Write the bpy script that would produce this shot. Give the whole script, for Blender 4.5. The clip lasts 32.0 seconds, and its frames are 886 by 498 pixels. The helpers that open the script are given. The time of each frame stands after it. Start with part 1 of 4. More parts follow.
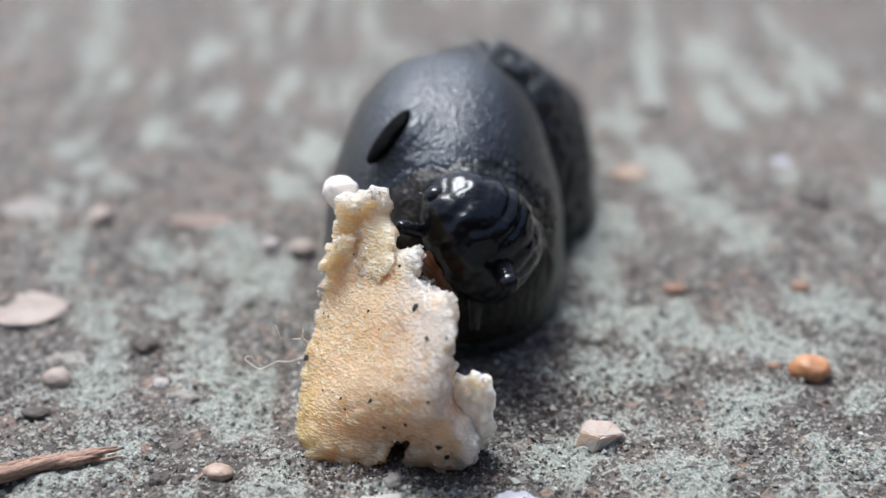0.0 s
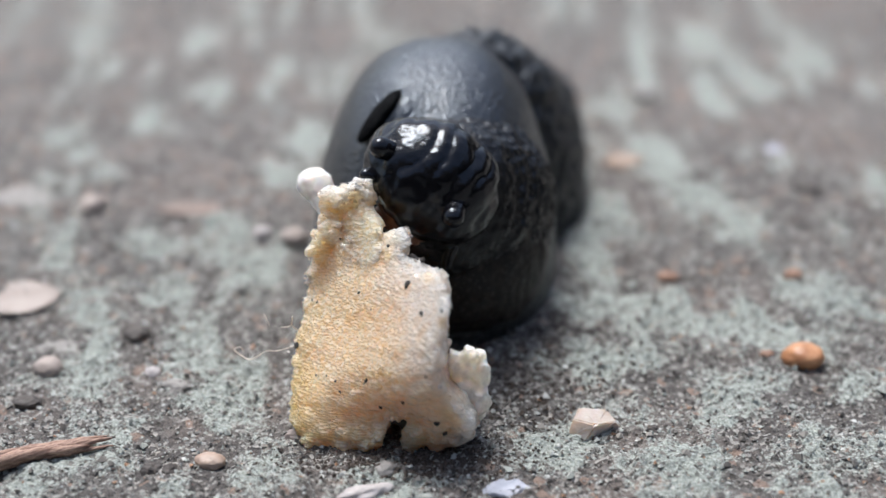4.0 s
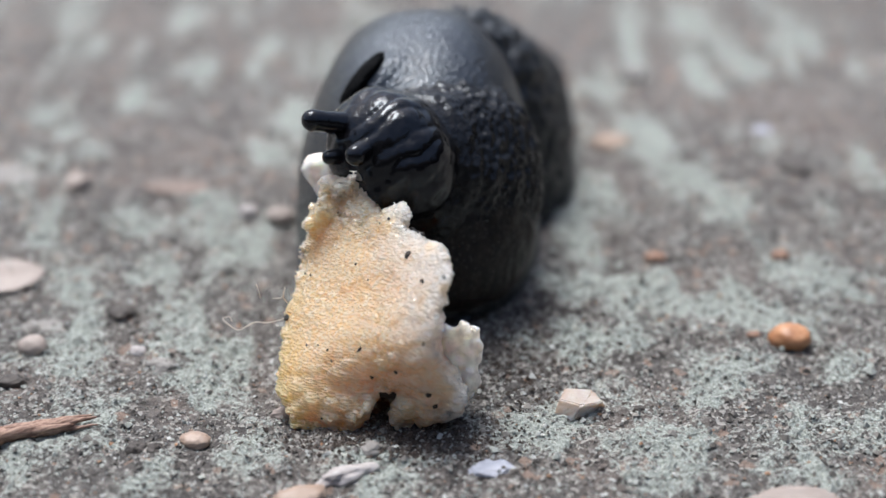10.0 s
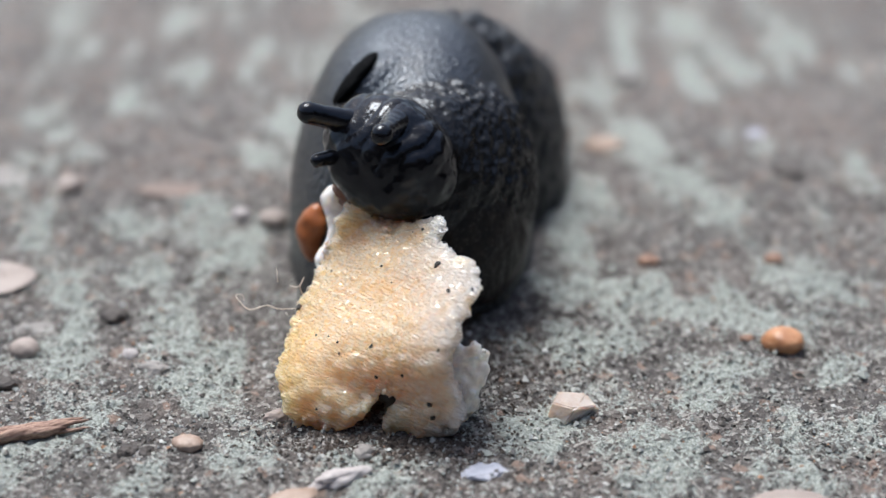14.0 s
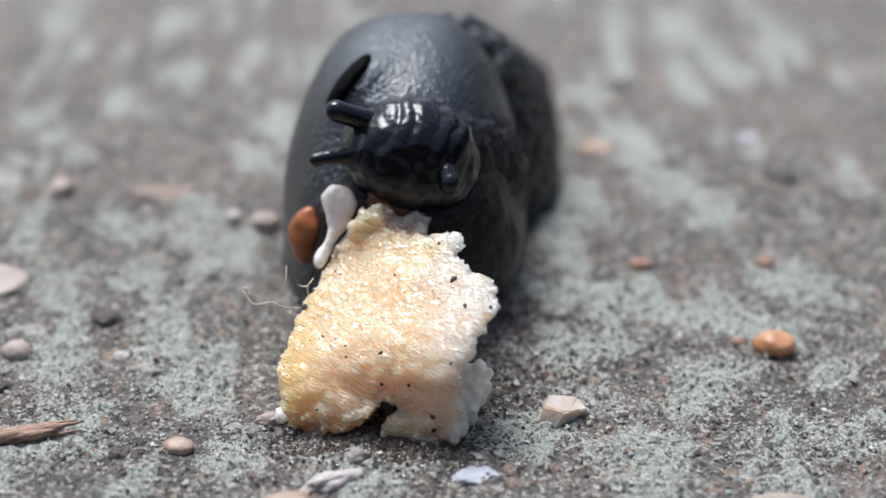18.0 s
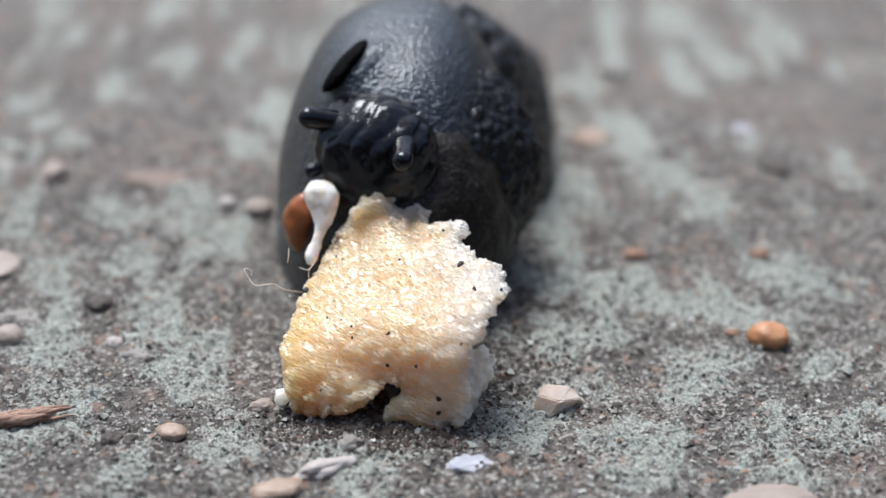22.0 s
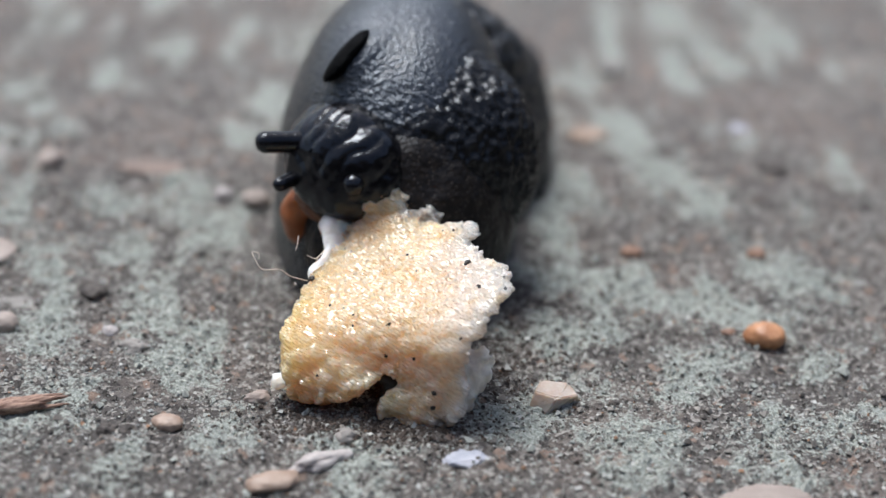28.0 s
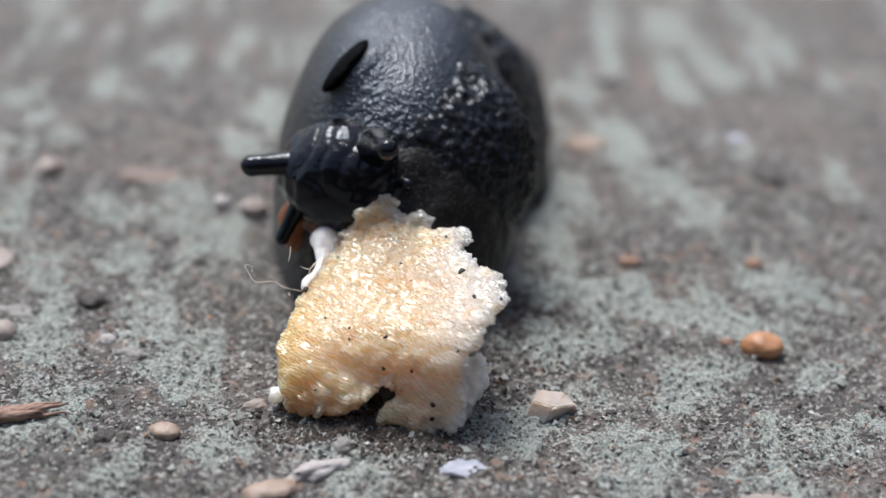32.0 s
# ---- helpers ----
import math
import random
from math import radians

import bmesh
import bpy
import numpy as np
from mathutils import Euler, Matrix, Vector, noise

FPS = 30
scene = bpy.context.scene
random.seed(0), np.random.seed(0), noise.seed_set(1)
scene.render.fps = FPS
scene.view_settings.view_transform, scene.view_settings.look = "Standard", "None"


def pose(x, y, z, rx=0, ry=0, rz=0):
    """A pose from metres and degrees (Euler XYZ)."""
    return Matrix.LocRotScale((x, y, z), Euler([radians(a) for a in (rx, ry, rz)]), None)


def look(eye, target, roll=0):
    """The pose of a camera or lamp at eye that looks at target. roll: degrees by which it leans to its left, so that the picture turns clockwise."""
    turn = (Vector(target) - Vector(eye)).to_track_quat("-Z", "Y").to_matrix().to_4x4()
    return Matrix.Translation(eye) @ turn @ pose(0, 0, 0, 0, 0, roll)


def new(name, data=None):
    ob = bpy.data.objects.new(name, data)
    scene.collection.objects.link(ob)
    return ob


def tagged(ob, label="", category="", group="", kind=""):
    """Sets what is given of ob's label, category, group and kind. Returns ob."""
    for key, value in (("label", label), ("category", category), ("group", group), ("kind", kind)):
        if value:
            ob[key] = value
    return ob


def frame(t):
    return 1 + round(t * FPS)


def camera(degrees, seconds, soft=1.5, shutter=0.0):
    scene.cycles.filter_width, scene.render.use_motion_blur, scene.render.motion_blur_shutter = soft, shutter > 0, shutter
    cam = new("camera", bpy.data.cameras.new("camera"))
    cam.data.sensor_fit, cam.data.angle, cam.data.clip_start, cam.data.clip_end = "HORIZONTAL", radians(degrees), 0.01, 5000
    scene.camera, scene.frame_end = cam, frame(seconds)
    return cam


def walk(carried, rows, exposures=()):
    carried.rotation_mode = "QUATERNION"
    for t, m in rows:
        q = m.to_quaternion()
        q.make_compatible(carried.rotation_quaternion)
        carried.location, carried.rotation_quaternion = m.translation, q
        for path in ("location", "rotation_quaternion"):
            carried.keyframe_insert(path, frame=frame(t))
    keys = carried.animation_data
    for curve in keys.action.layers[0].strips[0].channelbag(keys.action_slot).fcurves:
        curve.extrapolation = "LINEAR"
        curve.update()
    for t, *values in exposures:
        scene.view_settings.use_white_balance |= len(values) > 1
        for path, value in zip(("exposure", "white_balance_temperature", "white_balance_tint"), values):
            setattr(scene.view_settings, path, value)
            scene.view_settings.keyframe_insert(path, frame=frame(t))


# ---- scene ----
from mathutils.bvhtree import BVHTree

MM = 0.001


def mm(*v):
    """Millimetres to metres."""
    return Vector(v) * MM


# ---- camera ----
cam = camera(30, 32.0, soft=1.4)
cam.data.dof.use_dof = True
cam.data.dof.focus_distance = 0.105
cam.data.dof.aperture_fstop = 19.0

# seconds, eye in mm, pitch, yaw and roll in degrees
CAMERA_ROWS = [
    (0, 3.99, -88.37, 59.55, -27.035, 0.716, -0.472),
    (0.5, 4.09, -88.42, 59.6, -26.987, 0.848, -0.552),
    (1, 4.2, -88.31, 59.48, -26.985, 0.783, -0.644),
    (1.5, 4.14, -88.27, 59.37, -27.002, 0.72, -0.571),
    (2, 4.16, -88.31, 59.54, -27.151, 0.677, -0.558),
    (2.5, 4.26, -88.34, 59.49, -27.095, 0.667, -0.542),
    (3, 4.26, -88.3, 59.55, -27.217, 0.577, -0.501),
    (3.5, 4.1, -88.12, 59.37, -27.391, 0.503, -0.46),
    (5.5, 4.03, -88.02, 59.32, -27.492, 0.43, -0.357),
    (6, 4.26, -88.02, 59.43, -27.617, 0.438, -0.385),
    (6.5, 4.32, -87.86, 59.24, -27.669, 0.39, -0.358),
    (7, 4.12, -87.87, 59.21, -27.835, 0.193, -0.057),
    (7.5, 4.39, -87.94, 59.34, -27.676, -0.173, -0.238),
    (8, 4.56, -87.81, 59.34, -27.788, -0.042, -0.283),
    (8.5, 4.4, -87.81, 59.47, -28.028, -0.036, -0.179),
    (9, 4.1, -87.74, 59.25, -28, -0, -0),
    (9.5, 4.17, -87.69, 59.15, -28.094, 0.008, -0.018),
    (10, 4.2, -87.73, 59.14, -28.132, 0.028, -0.016),
    (10.5, 4.29, -87.7, 59.29, -28.107, -0.032, -0.063),
    (11, 4.15, -87.66, 59.19, -28.089, 0.063, -0.087),
    (11.5, 4.24, -87.69, 59.24, -28.103, 0.106, -0.138),
    (12, 4.35, -87.65, 59.15, -28.09, 0.152, -0.167),
    (12.5, 4.26, -87.64, 59.13, -28.06, 0.028, -0.128),
    (13, 4.36, -87.7, 59.15, -28.034, -0.053, -0.008),
    (13.5, 4.43, -87.69, 59.18, -27.985, -0.096, 0.049),
    (14, 4.14, -87.61, 59.03, -28.006, -0.276, 0.222),
    (14.5, 4.13, -87.63, 59.22, -28.098, -0.417, 0.364),
    (16.5, 4.17, -87.64, 59.15, -28.001, -0.512, 0.433),
    (17, 4.29, -87.68, 59.11, -27.991, -0.443, 0.378),
    (17.5, 4.32, -87.63, 59.2, -28.024, -0.429, 0.395),
    (18, 4.31, -87.65, 59.22, -27.971, -0.497, 0.426),
    (18.5, 4.1, -87.68, 59.22, -27.89, -0.57, 0.648),
    (19, 4.29, -87.72, 59.21, -27.924, -0.529, 0.571),
    (19.5, 4.2, -87.71, 59.13, -28.003, -0.582, 0.611),
    (20, 4.2, -87.63, 59.07, -28.064, -0.585, 0.658),
    (20.5, 4.08, -87.6, 59.14, -28.15, -0.667, 0.711),
    (21, 4.05, -87.58, 59.16, -28.165, -0.659, 0.743),
    (21.5, 4.13, -87.57, 58.94, -28.085, -0.722, 0.819),
    (22, 3.79, -87.5, 58.86, -28.253, -1.011, 1.191),
    (22.5, 3.39, -87.5, 58.83, -28.444, -1.305, 1.687),
    (23, 3.12, -87.51, 58.74, -28.253, -1.316, 1.988),
    (23.5, 3.12, -87.43, 58.87, -28.468, -1.379, 2.078),
    (24, 3, -87.42, 58.77, -28.368, -1.433, 2.125),
    (24.5, 3.16, -87.37, 58.71, -28.341, -1.381, 2.186),
    (25, 2.94, -87.37, 58.72, -28.416, -1.563, 2.358),
    (25.5, 2.87, -87.33, 58.61, -28.378, -1.622, 2.434),
    (27.5, 3, -87.28, 58.74, -28.448, -1.511, 2.277),
    (28, 2.72, -87.29, 58.73, -28.429, -1.705, 2.542),
    (28.5, 2.95, -87.2, 58.51, -28.33, -1.605, 2.463),
    (29, 2.61, -87.29, 58.8, -28.434, -1.686, 2.705),
    (29.5, 2.62, -87.18, 58.6, -28.502, -1.628, 2.698),
    (30, 2.75, -87.32, 58.51, -28.141, -1.696, 2.662),
    (30.5, 2.66, -87.32, 58.77, -28.134, -1.947, 2.743),
    (31, 2.6, -87.34, 58.45, -28.037, -1.731, 2.743),
    (31.5, 2.65, -87.24, 58.62, -28.161, -1.755, 2.738),
    (32, 2.72, -87.32, 58.81, -28.133, -1.773, 2.728),
]


def eye_pose(x, y, z, pitch, yaw, roll):
    return pose(x * MM, y * MM, z * MM, 90 + pitch, 0, yaw) @ pose(0, 0, 0, 0, 0, roll)


walk(cam, [(r[0], eye_pose(*r[1:])) for r in CAMERA_ROWS], [(0, 0.86), (9, 0.82), (19, 0.80), (25, 0.65), (32, 0.60)])

# ---- light: bright overcast daylight from above and behind the slug ----
SUN_ELEVATION, SUN_AZIMUTH = radians(68), radians(-31)
world = bpy.data.worlds.new("sky")
scene.world = world
world.use_nodes = True
wn = world.node_tree
sky = wn.nodes.new("ShaderNodeTexSky")
sky.sky_type, sky.sun_disc = "NISHITA", False
sky.sun_elevation, sky.sun_rotation = SUN_ELEVATION, SUN_AZIMUTH
sky.air_density, sky.dust_density, sky.ozone_density = 1.0, 4.0, 0.6
wn.nodes["Background"].inputs["Strength"].default_value = 0.115
wn.links.new(sky.outputs["Color"], wn.nodes["Background"].inputs["Color"])
sun = new("sun", bpy.data.lights.new("sun", "SUN"))
sun.data.energy, sun.data.angle, sun.data.color = 2.5, radians(27), (0.965, 0.97, 0.975)
sun_from = Vector((math.sin(SUN_AZIMUTH) * math.cos(SUN_ELEVATION), math.cos(SUN_AZIMUTH) * math.cos(SUN_ELEVATION), math.sin(SUN_ELEVATION)))
sun.matrix_world = look(sun_from * 3, (0, 0, 0))


# ---- materials ----
class Nodes:
    """A small wrapper round a node material."""

    def __init__(self, name):
        self.mat = bpy.data.materials.new(name)
        self.mat.use_nodes = True
        self.tree = self.mat.node_tree
        self.bsdf = self.tree.nodes["Principled BSDF"]
        self.coord = self.tree.nodes.new("ShaderNodeTexCoord").outputs["Object"]

    def put(self, socket, value):
        if isinstance(value, bpy.types.NodeSocket):
            self.tree.links.new(value, socket)
        elif isinstance(value, tuple) and len(value) == 3 and socket.type == "RGBA":
            socket.default_value = (*value, 1)
        else:
            socket.default_value = value

    def node(self, kind, out=0, **inputs):
        n = self.tree.nodes.new(kind)
        for key, value in inputs.items():
            self.put(n.inputs[key.replace("_", " ")], value)
        return n.outputs[out]

    def noise(self, per_mm, detail=3.0, rough=0.55, out="Fac", vector=None, distort=0.0):
        return self.node("ShaderNodeTexNoise", out, Vector=vector or self.coord, Scale=per_mm * 1000.0, Detail=detail, Roughness=rough, Distortion=distort)

    def cells(self, per_mm, out="Distance", vector=None):
        return self.node("ShaderNodeTexVoronoi", out, Vector=vector or self.coord, Scale=per_mm * 1000.0)

    def ramp(self, fac, low, high):
        """0 below low, 1 above high."""
        n = self.tree.nodes.new("ShaderNodeMapRange")
        n.interpolation_type = "SMOOTHSTEP"
        for key, value in (("Value", fac), ("From Min", low), ("From Max", high)):
            self.put(n.inputs[key], value)
        return n.outputs[0]

    def mix(self, fac, a, b, blend="MIX"):
        n = self.tree.nodes.new("ShaderNodeMix")
        n.data_type, n.blend_type = "RGBA", blend
        for key, value in ((0, fac), (6, a), (7, b)):
            self.put(n.inputs[key], value)
        return n.outputs[2]

    def maths(self, op, a, b=0.0, clamp=False):
        n = self.tree.nodes.new("ShaderNodeMath")
        n.operation, n.use_clamp = op, clamp
        self.put(n.inputs[0], a), self.put(n.inputs[1], b)
        return n.outputs[0]

    def bump(self, height, strength=0.5, distance_mm=0.1, normal=None):
        n = self.tree.nodes.new("ShaderNodeBump")
        n.inputs["Strength"].default_value, n.inputs["Distance"].default_value = strength, distance_mm * MM
        self.put(n.inputs["Height"], height)
        if normal:
            self.put(n.inputs["Normal"], normal)
        return n.outputs[0]

    def done(self, **inputs):
        for key, value in inputs.items():
            self.put(self.bsdf.inputs[key.replace("_", " ")], value)
        return self.mat


def ground_material():
    n = Nodes("weathered_concrete")
    mark = n.tree.nodes.new("ShaderNodeAttribute")
    mark.attribute_name = "lichen"
    lichen = mark.outputs["Fac"]
    big = n.noise(0.09, 3.0)
    mid = n.noise(0.9, 5.0, 0.7)
    fine = n.noise(4.2, 5.0, 0.75)
    grain = n.node("ShaderNodeSeparateColor", 0, Color=n.cells(3.6, "Color"))
    coarse = n.node("ShaderNodeSeparateColor", 1, Color=n.cells(1.5, "Color"))
    cement = n.mix(n.ramp(mid, 0.34, 0.68), (0.055, 0.050, 0.047), (0.143, 0.134, 0.127))
    cement = n.mix(n.ramp(big, 0.45, 0.7), cement, (0.139, 0.118, 0.107))
    cement = n.mix(n.ramp(grain, 0.76, 0.86), cement, (0.301, 0.293, 0.274))
    cement = n.mix(n.ramp(grain, 0.14, 0.06), cement, (0.036, 0.033, 0.029))
    cement = n.mix(n.ramp(coarse, 0.93, 0.96), cement, (0.225, 0.166, 0.135))
    crust = n.mix(n.ramp(fine, 0.33, 0.66), (0.170, 0.193, 0.176), (0.405, 0.443, 0.412))
    crust = n.mix(n.ramp(grain, 0.16, 0.05), crust, (0.128, 0.128, 0.121))
    lichen = n.maths("ADD", lichen, n.maths("MULTIPLY", n.maths("SUBTRACT", n.noise(0.004, 4.0), 0.5), 0.35))
    edge = n.maths("ADD", lichen, n.maths("MULTIPLY", n.maths("SUBTRACT", mid, 0.5), 1.9))
    edge = n.maths("ADD", edge, n.maths("MULTIPLY", n.maths("SUBTRACT", fine, 0.5), 1.7))
    cover = n.ramp(edge, 0.36, 0.76)
    colour = n.mix(cover, cement, crust)
    height = n.maths("ADD", n.maths("MULTIPLY", fine, 0.7), n.maths("MULTIPLY", n.cells(3.6), 0.5))
    return n.done(Base_Color=colour, Roughness=n.ramp(mid, -0.6, 0.9), Normal=n.bump(height, 1.0, 0.3))


def stone_material(name, low, high, rough=0.5, per_mm=0.5, clear=0.0):
    n = Nodes(name)
    low, high = (tuple(0.86 * c for c in tint) for tint in (low, high))
    a = n.noise(per_mm, 5.0, 0.6)
    b = n.noise(per_mm * 6, 3.0, 0.6)
    colour = n.mix(n.ramp(a, 0.32, 0.68), low, high)
    colour = n.mix(n.ramp(b, 0.66, 0.76), colour, tuple(c * 0.35 for c in low))
    return n.done(Base_Color=colour, Roughness=rough, Normal=n.bump(b, 0.5, 0.12), Subsurface_Weight=clear, Subsurface_Scale=0.8 * MM, Subsurface_Radius=(1.0, 0.7, 0.5))


def grain_material():
    """Loose sand: every grain its own tint."""
    n = Nodes("sand_grains")
    island = n.node("ShaderNodeNewGeometry", "Random Per Island")
    ramp = n.tree.nodes.new("ShaderNodeValToRGB")
    ramp.color_ramp.interpolation = "CONSTANT"
    tints = ((0.0, (0.060, 0.056, 0.052)), (0.05, (0.120, 0.112, 0.103)), (0.28, (0.215, 0.206, 0.189)), (0.58, (0.327, 0.353, 0.327)), (0.86, (0.447, 0.464, 0.447)), (0.98, (0.310, 0.189, 0.120)))
    while len(ramp.color_ramp.elements) < len(tints):
        ramp.color_ramp.elements.new(0.5)
    for e, (at, c) in zip(ramp.color_ramp.elements, tints):
        e.position, e.color = at, (*c, 1)
    n.put(ramp.inputs[0], island)
    return n.done(Base_Color=ramp.outputs[0], Roughness=0.75, Normal=n.bump(n.noise(5.0), 0.4, 0.05))


def skin_material(name, dark, pale, rough, coat, per_mm, sheen=0.5, relief=0.45, tips=0.0):
    """Slug skin under a film of slime."""
    n = Nodes(name)
    a = n.noise(per_mm, 4.0, 0.6)
    fleck = n.cells(per_mm * 1.9)
    colour = n.mix(n.ramp(a, 0.38, 0.72), dark, pale)
    # the tips of the granules are paler
    colour = n.mix(n.maths("MULTIPLY", n.ramp(fleck, 0.32, 0.10), tips), colour, (0.14, 0.13, 0.115))
    fine = n.noise(9.0, 2.0, 0.5)
    height = n.maths("ADD", n.maths("MULTIPLY", fleck, 0.7), n.maths("MULTIPLY", fine, 0.3))
    uneven = n.maths("ADD", n.maths("MULTIPLY", n.noise(1.1, 3.0), 0.14), rough - 0.07)
    return n.done(Base_Color=colour, Roughness=uneven, Normal=n.bump(height, relief, 0.11), Coat_Weight=coat, Coat_Roughness=rough * 0.7, Specular_IOR_Level=sheen, Specular_Tint=(0.70, 0.84, 1.0), Coat_Tint=(1.0, 1.0, 1.0))


def bread_material():
    """Moist crumb: amber where it has soaked up juice, white and clear where it is torn."""
    n = Nodes("moist_bread")
    sep = n.tree.nodes.new("ShaderNodeSeparateXYZ")
    n.put(sep.inputs[0], n.coord)
    x, y, z = (n.maths("MULTIPLY", sep.outputs[i], 1000.0) for i in range(3))
    fold = n.noise(0.35, 4.0, 0.6)
    fine = n.noise(2.4, 4.0, 0.65)
    # paler to the torn edge on one side, more amber low down on the other
    side = n.maths("ADD", n.maths("MULTIPLY", x, 0.16), n.maths("MULTIPLY", z, 0.075))
    side = n.maths("ADD", side, n.maths("MULTIPLY", n.maths("SUBTRACT", fold, 0.5), 1.1))
    amber = n.mix(n.ramp(fine, 0.3, 0.7), (0.95, 0.58, 0.29), (0.95, 0.72, 0.50))
    pale = n.mix(n.ramp(fine, 0.3, 0.7), (0.76, 0.635, 0.52), (0.79, 0.70, 0.62))
    amber = n.mix(n.ramp(side, -0.25, -1.15), amber, (0.94, 0.57, 0.24))
    colour = n.mix(n.ramp(side, 0.25, 1.30), amber, pale)
    colour = n.mix(n.ramp(n.maths("ADD", x, n.maths("MULTIPLY", fold, 3.0)), 5.4, 7.4), colour, (0.78, 0.75, 0.69))
    colour = n.mix(n.ramp(n.maths("ADD", z, n.maths("MULTIPLY", fold, 2.0)), 11.2, 13.6), colour, (0.84, 0.79, 0.70))
    stain = n.ramp(n.noise(0.28, 2.0), 0.58, 0.70)
    colour = n.mix(n.maths("MULTIPLY", stain, 0.45), colour, (0.88, 0.48, 0.17))
    # clear walls of the pores catch the light
    pores = n.cells(4.4, vector=n.node("ShaderNodeMapping", 0, Vector=n.coord, Scale=(0.45, 0.9, 1.4)))
    height = n.maths("ADD", n.maths("MULTIPLY", fine, 0.7), n.maths("MULTIPLY", pores, 0.9))
    n.done(Base_Color=colour, Roughness=0.30, Normal=n.bump(height, 1.0, 0.40), Subsurface_Weight=1.0, Subsurface_Scale=4.0 * MM, Subsurface_Radius=(1.0, 0.88, 0.75), Coat_Weight=0.9, Coat_Roughness=0.10, Coat_IOR=1.6)
    # light also shines through the wet crumb
    deep = n.mix(1.0, colour, colour, "MULTIPLY")
    through_light = n.node("ShaderNodeBsdfTranslucent", Color=deep, Normal=n.bump(height, 0.6, 0.2))
    blend = n.tree.nodes.new("ShaderNodeMixShader")
    n.put(blend.inputs[0], 0.15)
    n.put(blend.inputs[1], n.bsdf.outputs[0])
    n.put(blend.inputs[2], through_light)
    n.put(n.tree.nodes["Material Output"].inputs["Surface"], blend.outputs[0])
    return n.mat


def plain_material(name, colour, rough=0.5, clear=0.0, per_mm=1.5, deep=0.8):
    n = Nodes(name)
    a = n.noise(per_mm, 4.0)
    tint = n.mix(n.ramp(a, 0.3, 0.7), tuple(c * 0.75 for c in colour), tuple(min(1, c * 1.15) for c in colour))
    return n.done(Base_Color=tint, Roughness=rough, Normal=n.bump(n.noise(per_mm * 3), 0.4, 0.06), Subsurface_Weight=clear, Subsurface_Scale=deep * MM, Subsurface_Radius=(1.0, 0.8, 0.6))


def wood_material():
    n = Nodes("dry_stem")
    stretched = n.node("ShaderNodeMapping", 0, Vector=n.coord, Scale=(0.12, 1.0, 1.0))
    fibre = n.noise(5.0, 4.0, 0.65, vector=stretched)
    colour = n.mix(n.ramp(fibre, 0.3, 0.7), (0.15, 0.082, 0.062), (0.42, 0.29, 0.225))
    return n.done(Base_Color=colour, Roughness=0.8, Normal=n.bump(fibre, 0.9, 0.2))


CONCRETE = ground_material()
GRAINS = grain_material()
MANTLE_SKIN = skin_material("mantle_skin", (0.004, 0.004, 0.004), (0.013, 0.0125, 0.012), 0.31, 0.36, 2.5, 0.90, 1.0, 0.30)
BODY_SKIN = skin_material("body_skin", (0.005, 0.0048, 0.0045), (0.016, 0.015, 0.013), 0.40, 0.1, 1.3, 0.40, 1.0, 0.45)
HEAD_SKIN = skin_material("head_skin", (0.003, 0.003, 0.004), (0.006, 0.006, 0.007), 0.12, 0.22, 0.8, 0.28, 0.6)
NECK_SKIN = skin_material("neck_skin", (0.010, 0.008, 0.0065), (0.022, 0.017, 0.012), 0.40, 0.05, 1.6, 0.20, 0.8, 0.3)
NAPE_SKIN = skin_material("nape_skin", (0.004, 0.0036, 0.0032), (0.009, 0.0075, 0.006), 0.28, 0.14, 1.8, 0.28, 0.5)
# near-black fill that stands for the shade inside the breathing pore
PORE_SHADE = skin_material("pore_shade", (0.0015, 0.0015, 0.0015), (0.003, 0.003, 0.003), 0.6, 0.0, 1.5, 0.03)
EYE = plain_material("eye_black", (0.003, 0.003, 0.004), 0.12)
FOOT_SKIN = plain_material("foot_skin", (0.29, 0.095, 0.03), 0.3, 0.3, 0.8)
MOUTH_SKIN = plain_material("mouth_skin", (0.13, 0.05, 0.024), 0.3, 0.2, 0.8)
BREAD = bread_material()
WHITE_SOFT = plain_material("white_soft", (0.74, 0.73, 0.71), 0.3, 0.8, 0.8, 1.0)
CLEAR_CRUMB = plain_material("clear_crumb", (0.84, 0.80, 0.72), 0.25, 1.0, 1.2, 3.0)
SOIL = plain_material("black_soil", (0.018, 0.014, 0.011), 0.6, 0.0, 2.0)
SOIL_CRUMBS = plain_material("soil_crumbs", (0.055, 0.042, 0.034), 0.8, 0.0, 2.0)
FIBRE = plain_material("pale_fibre", (0.75, 0.68, 0.58), 0.5, 0.0, 2.0)
WOOD = wood_material()


# ---- mesh helpers ----
def finish(bm, name, material, smooth=True):
    """Millimetre bmesh to a mesh in metres."""
    bmesh.ops.scale(bm, vec=(MM, MM, MM), verts=bm.verts)
    bmesh.ops.recalc_face_normals(bm, faces=bm.faces)
    me = bpy.data.meshes.new(name)
    bm.to_mesh(me)
    bm.free()
    me.polygons.foreach_set("use_smooth", [smooth] * len(me.polygons))
    me.materials.append(material)
    return me


def part(name, bm, material, parent, label="", smooth=True):
    ob = new(name, finish(bm, name, material, smooth))
    ob.parent = parent
    return tagged(ob, label)


def thing(name, bm, material, m, label, category, group="", smooth=True):
    ob = new(name, finish(bm, name, material, smooth))
    ob.matrix_world = m
    return tagged(ob, label, category, group)


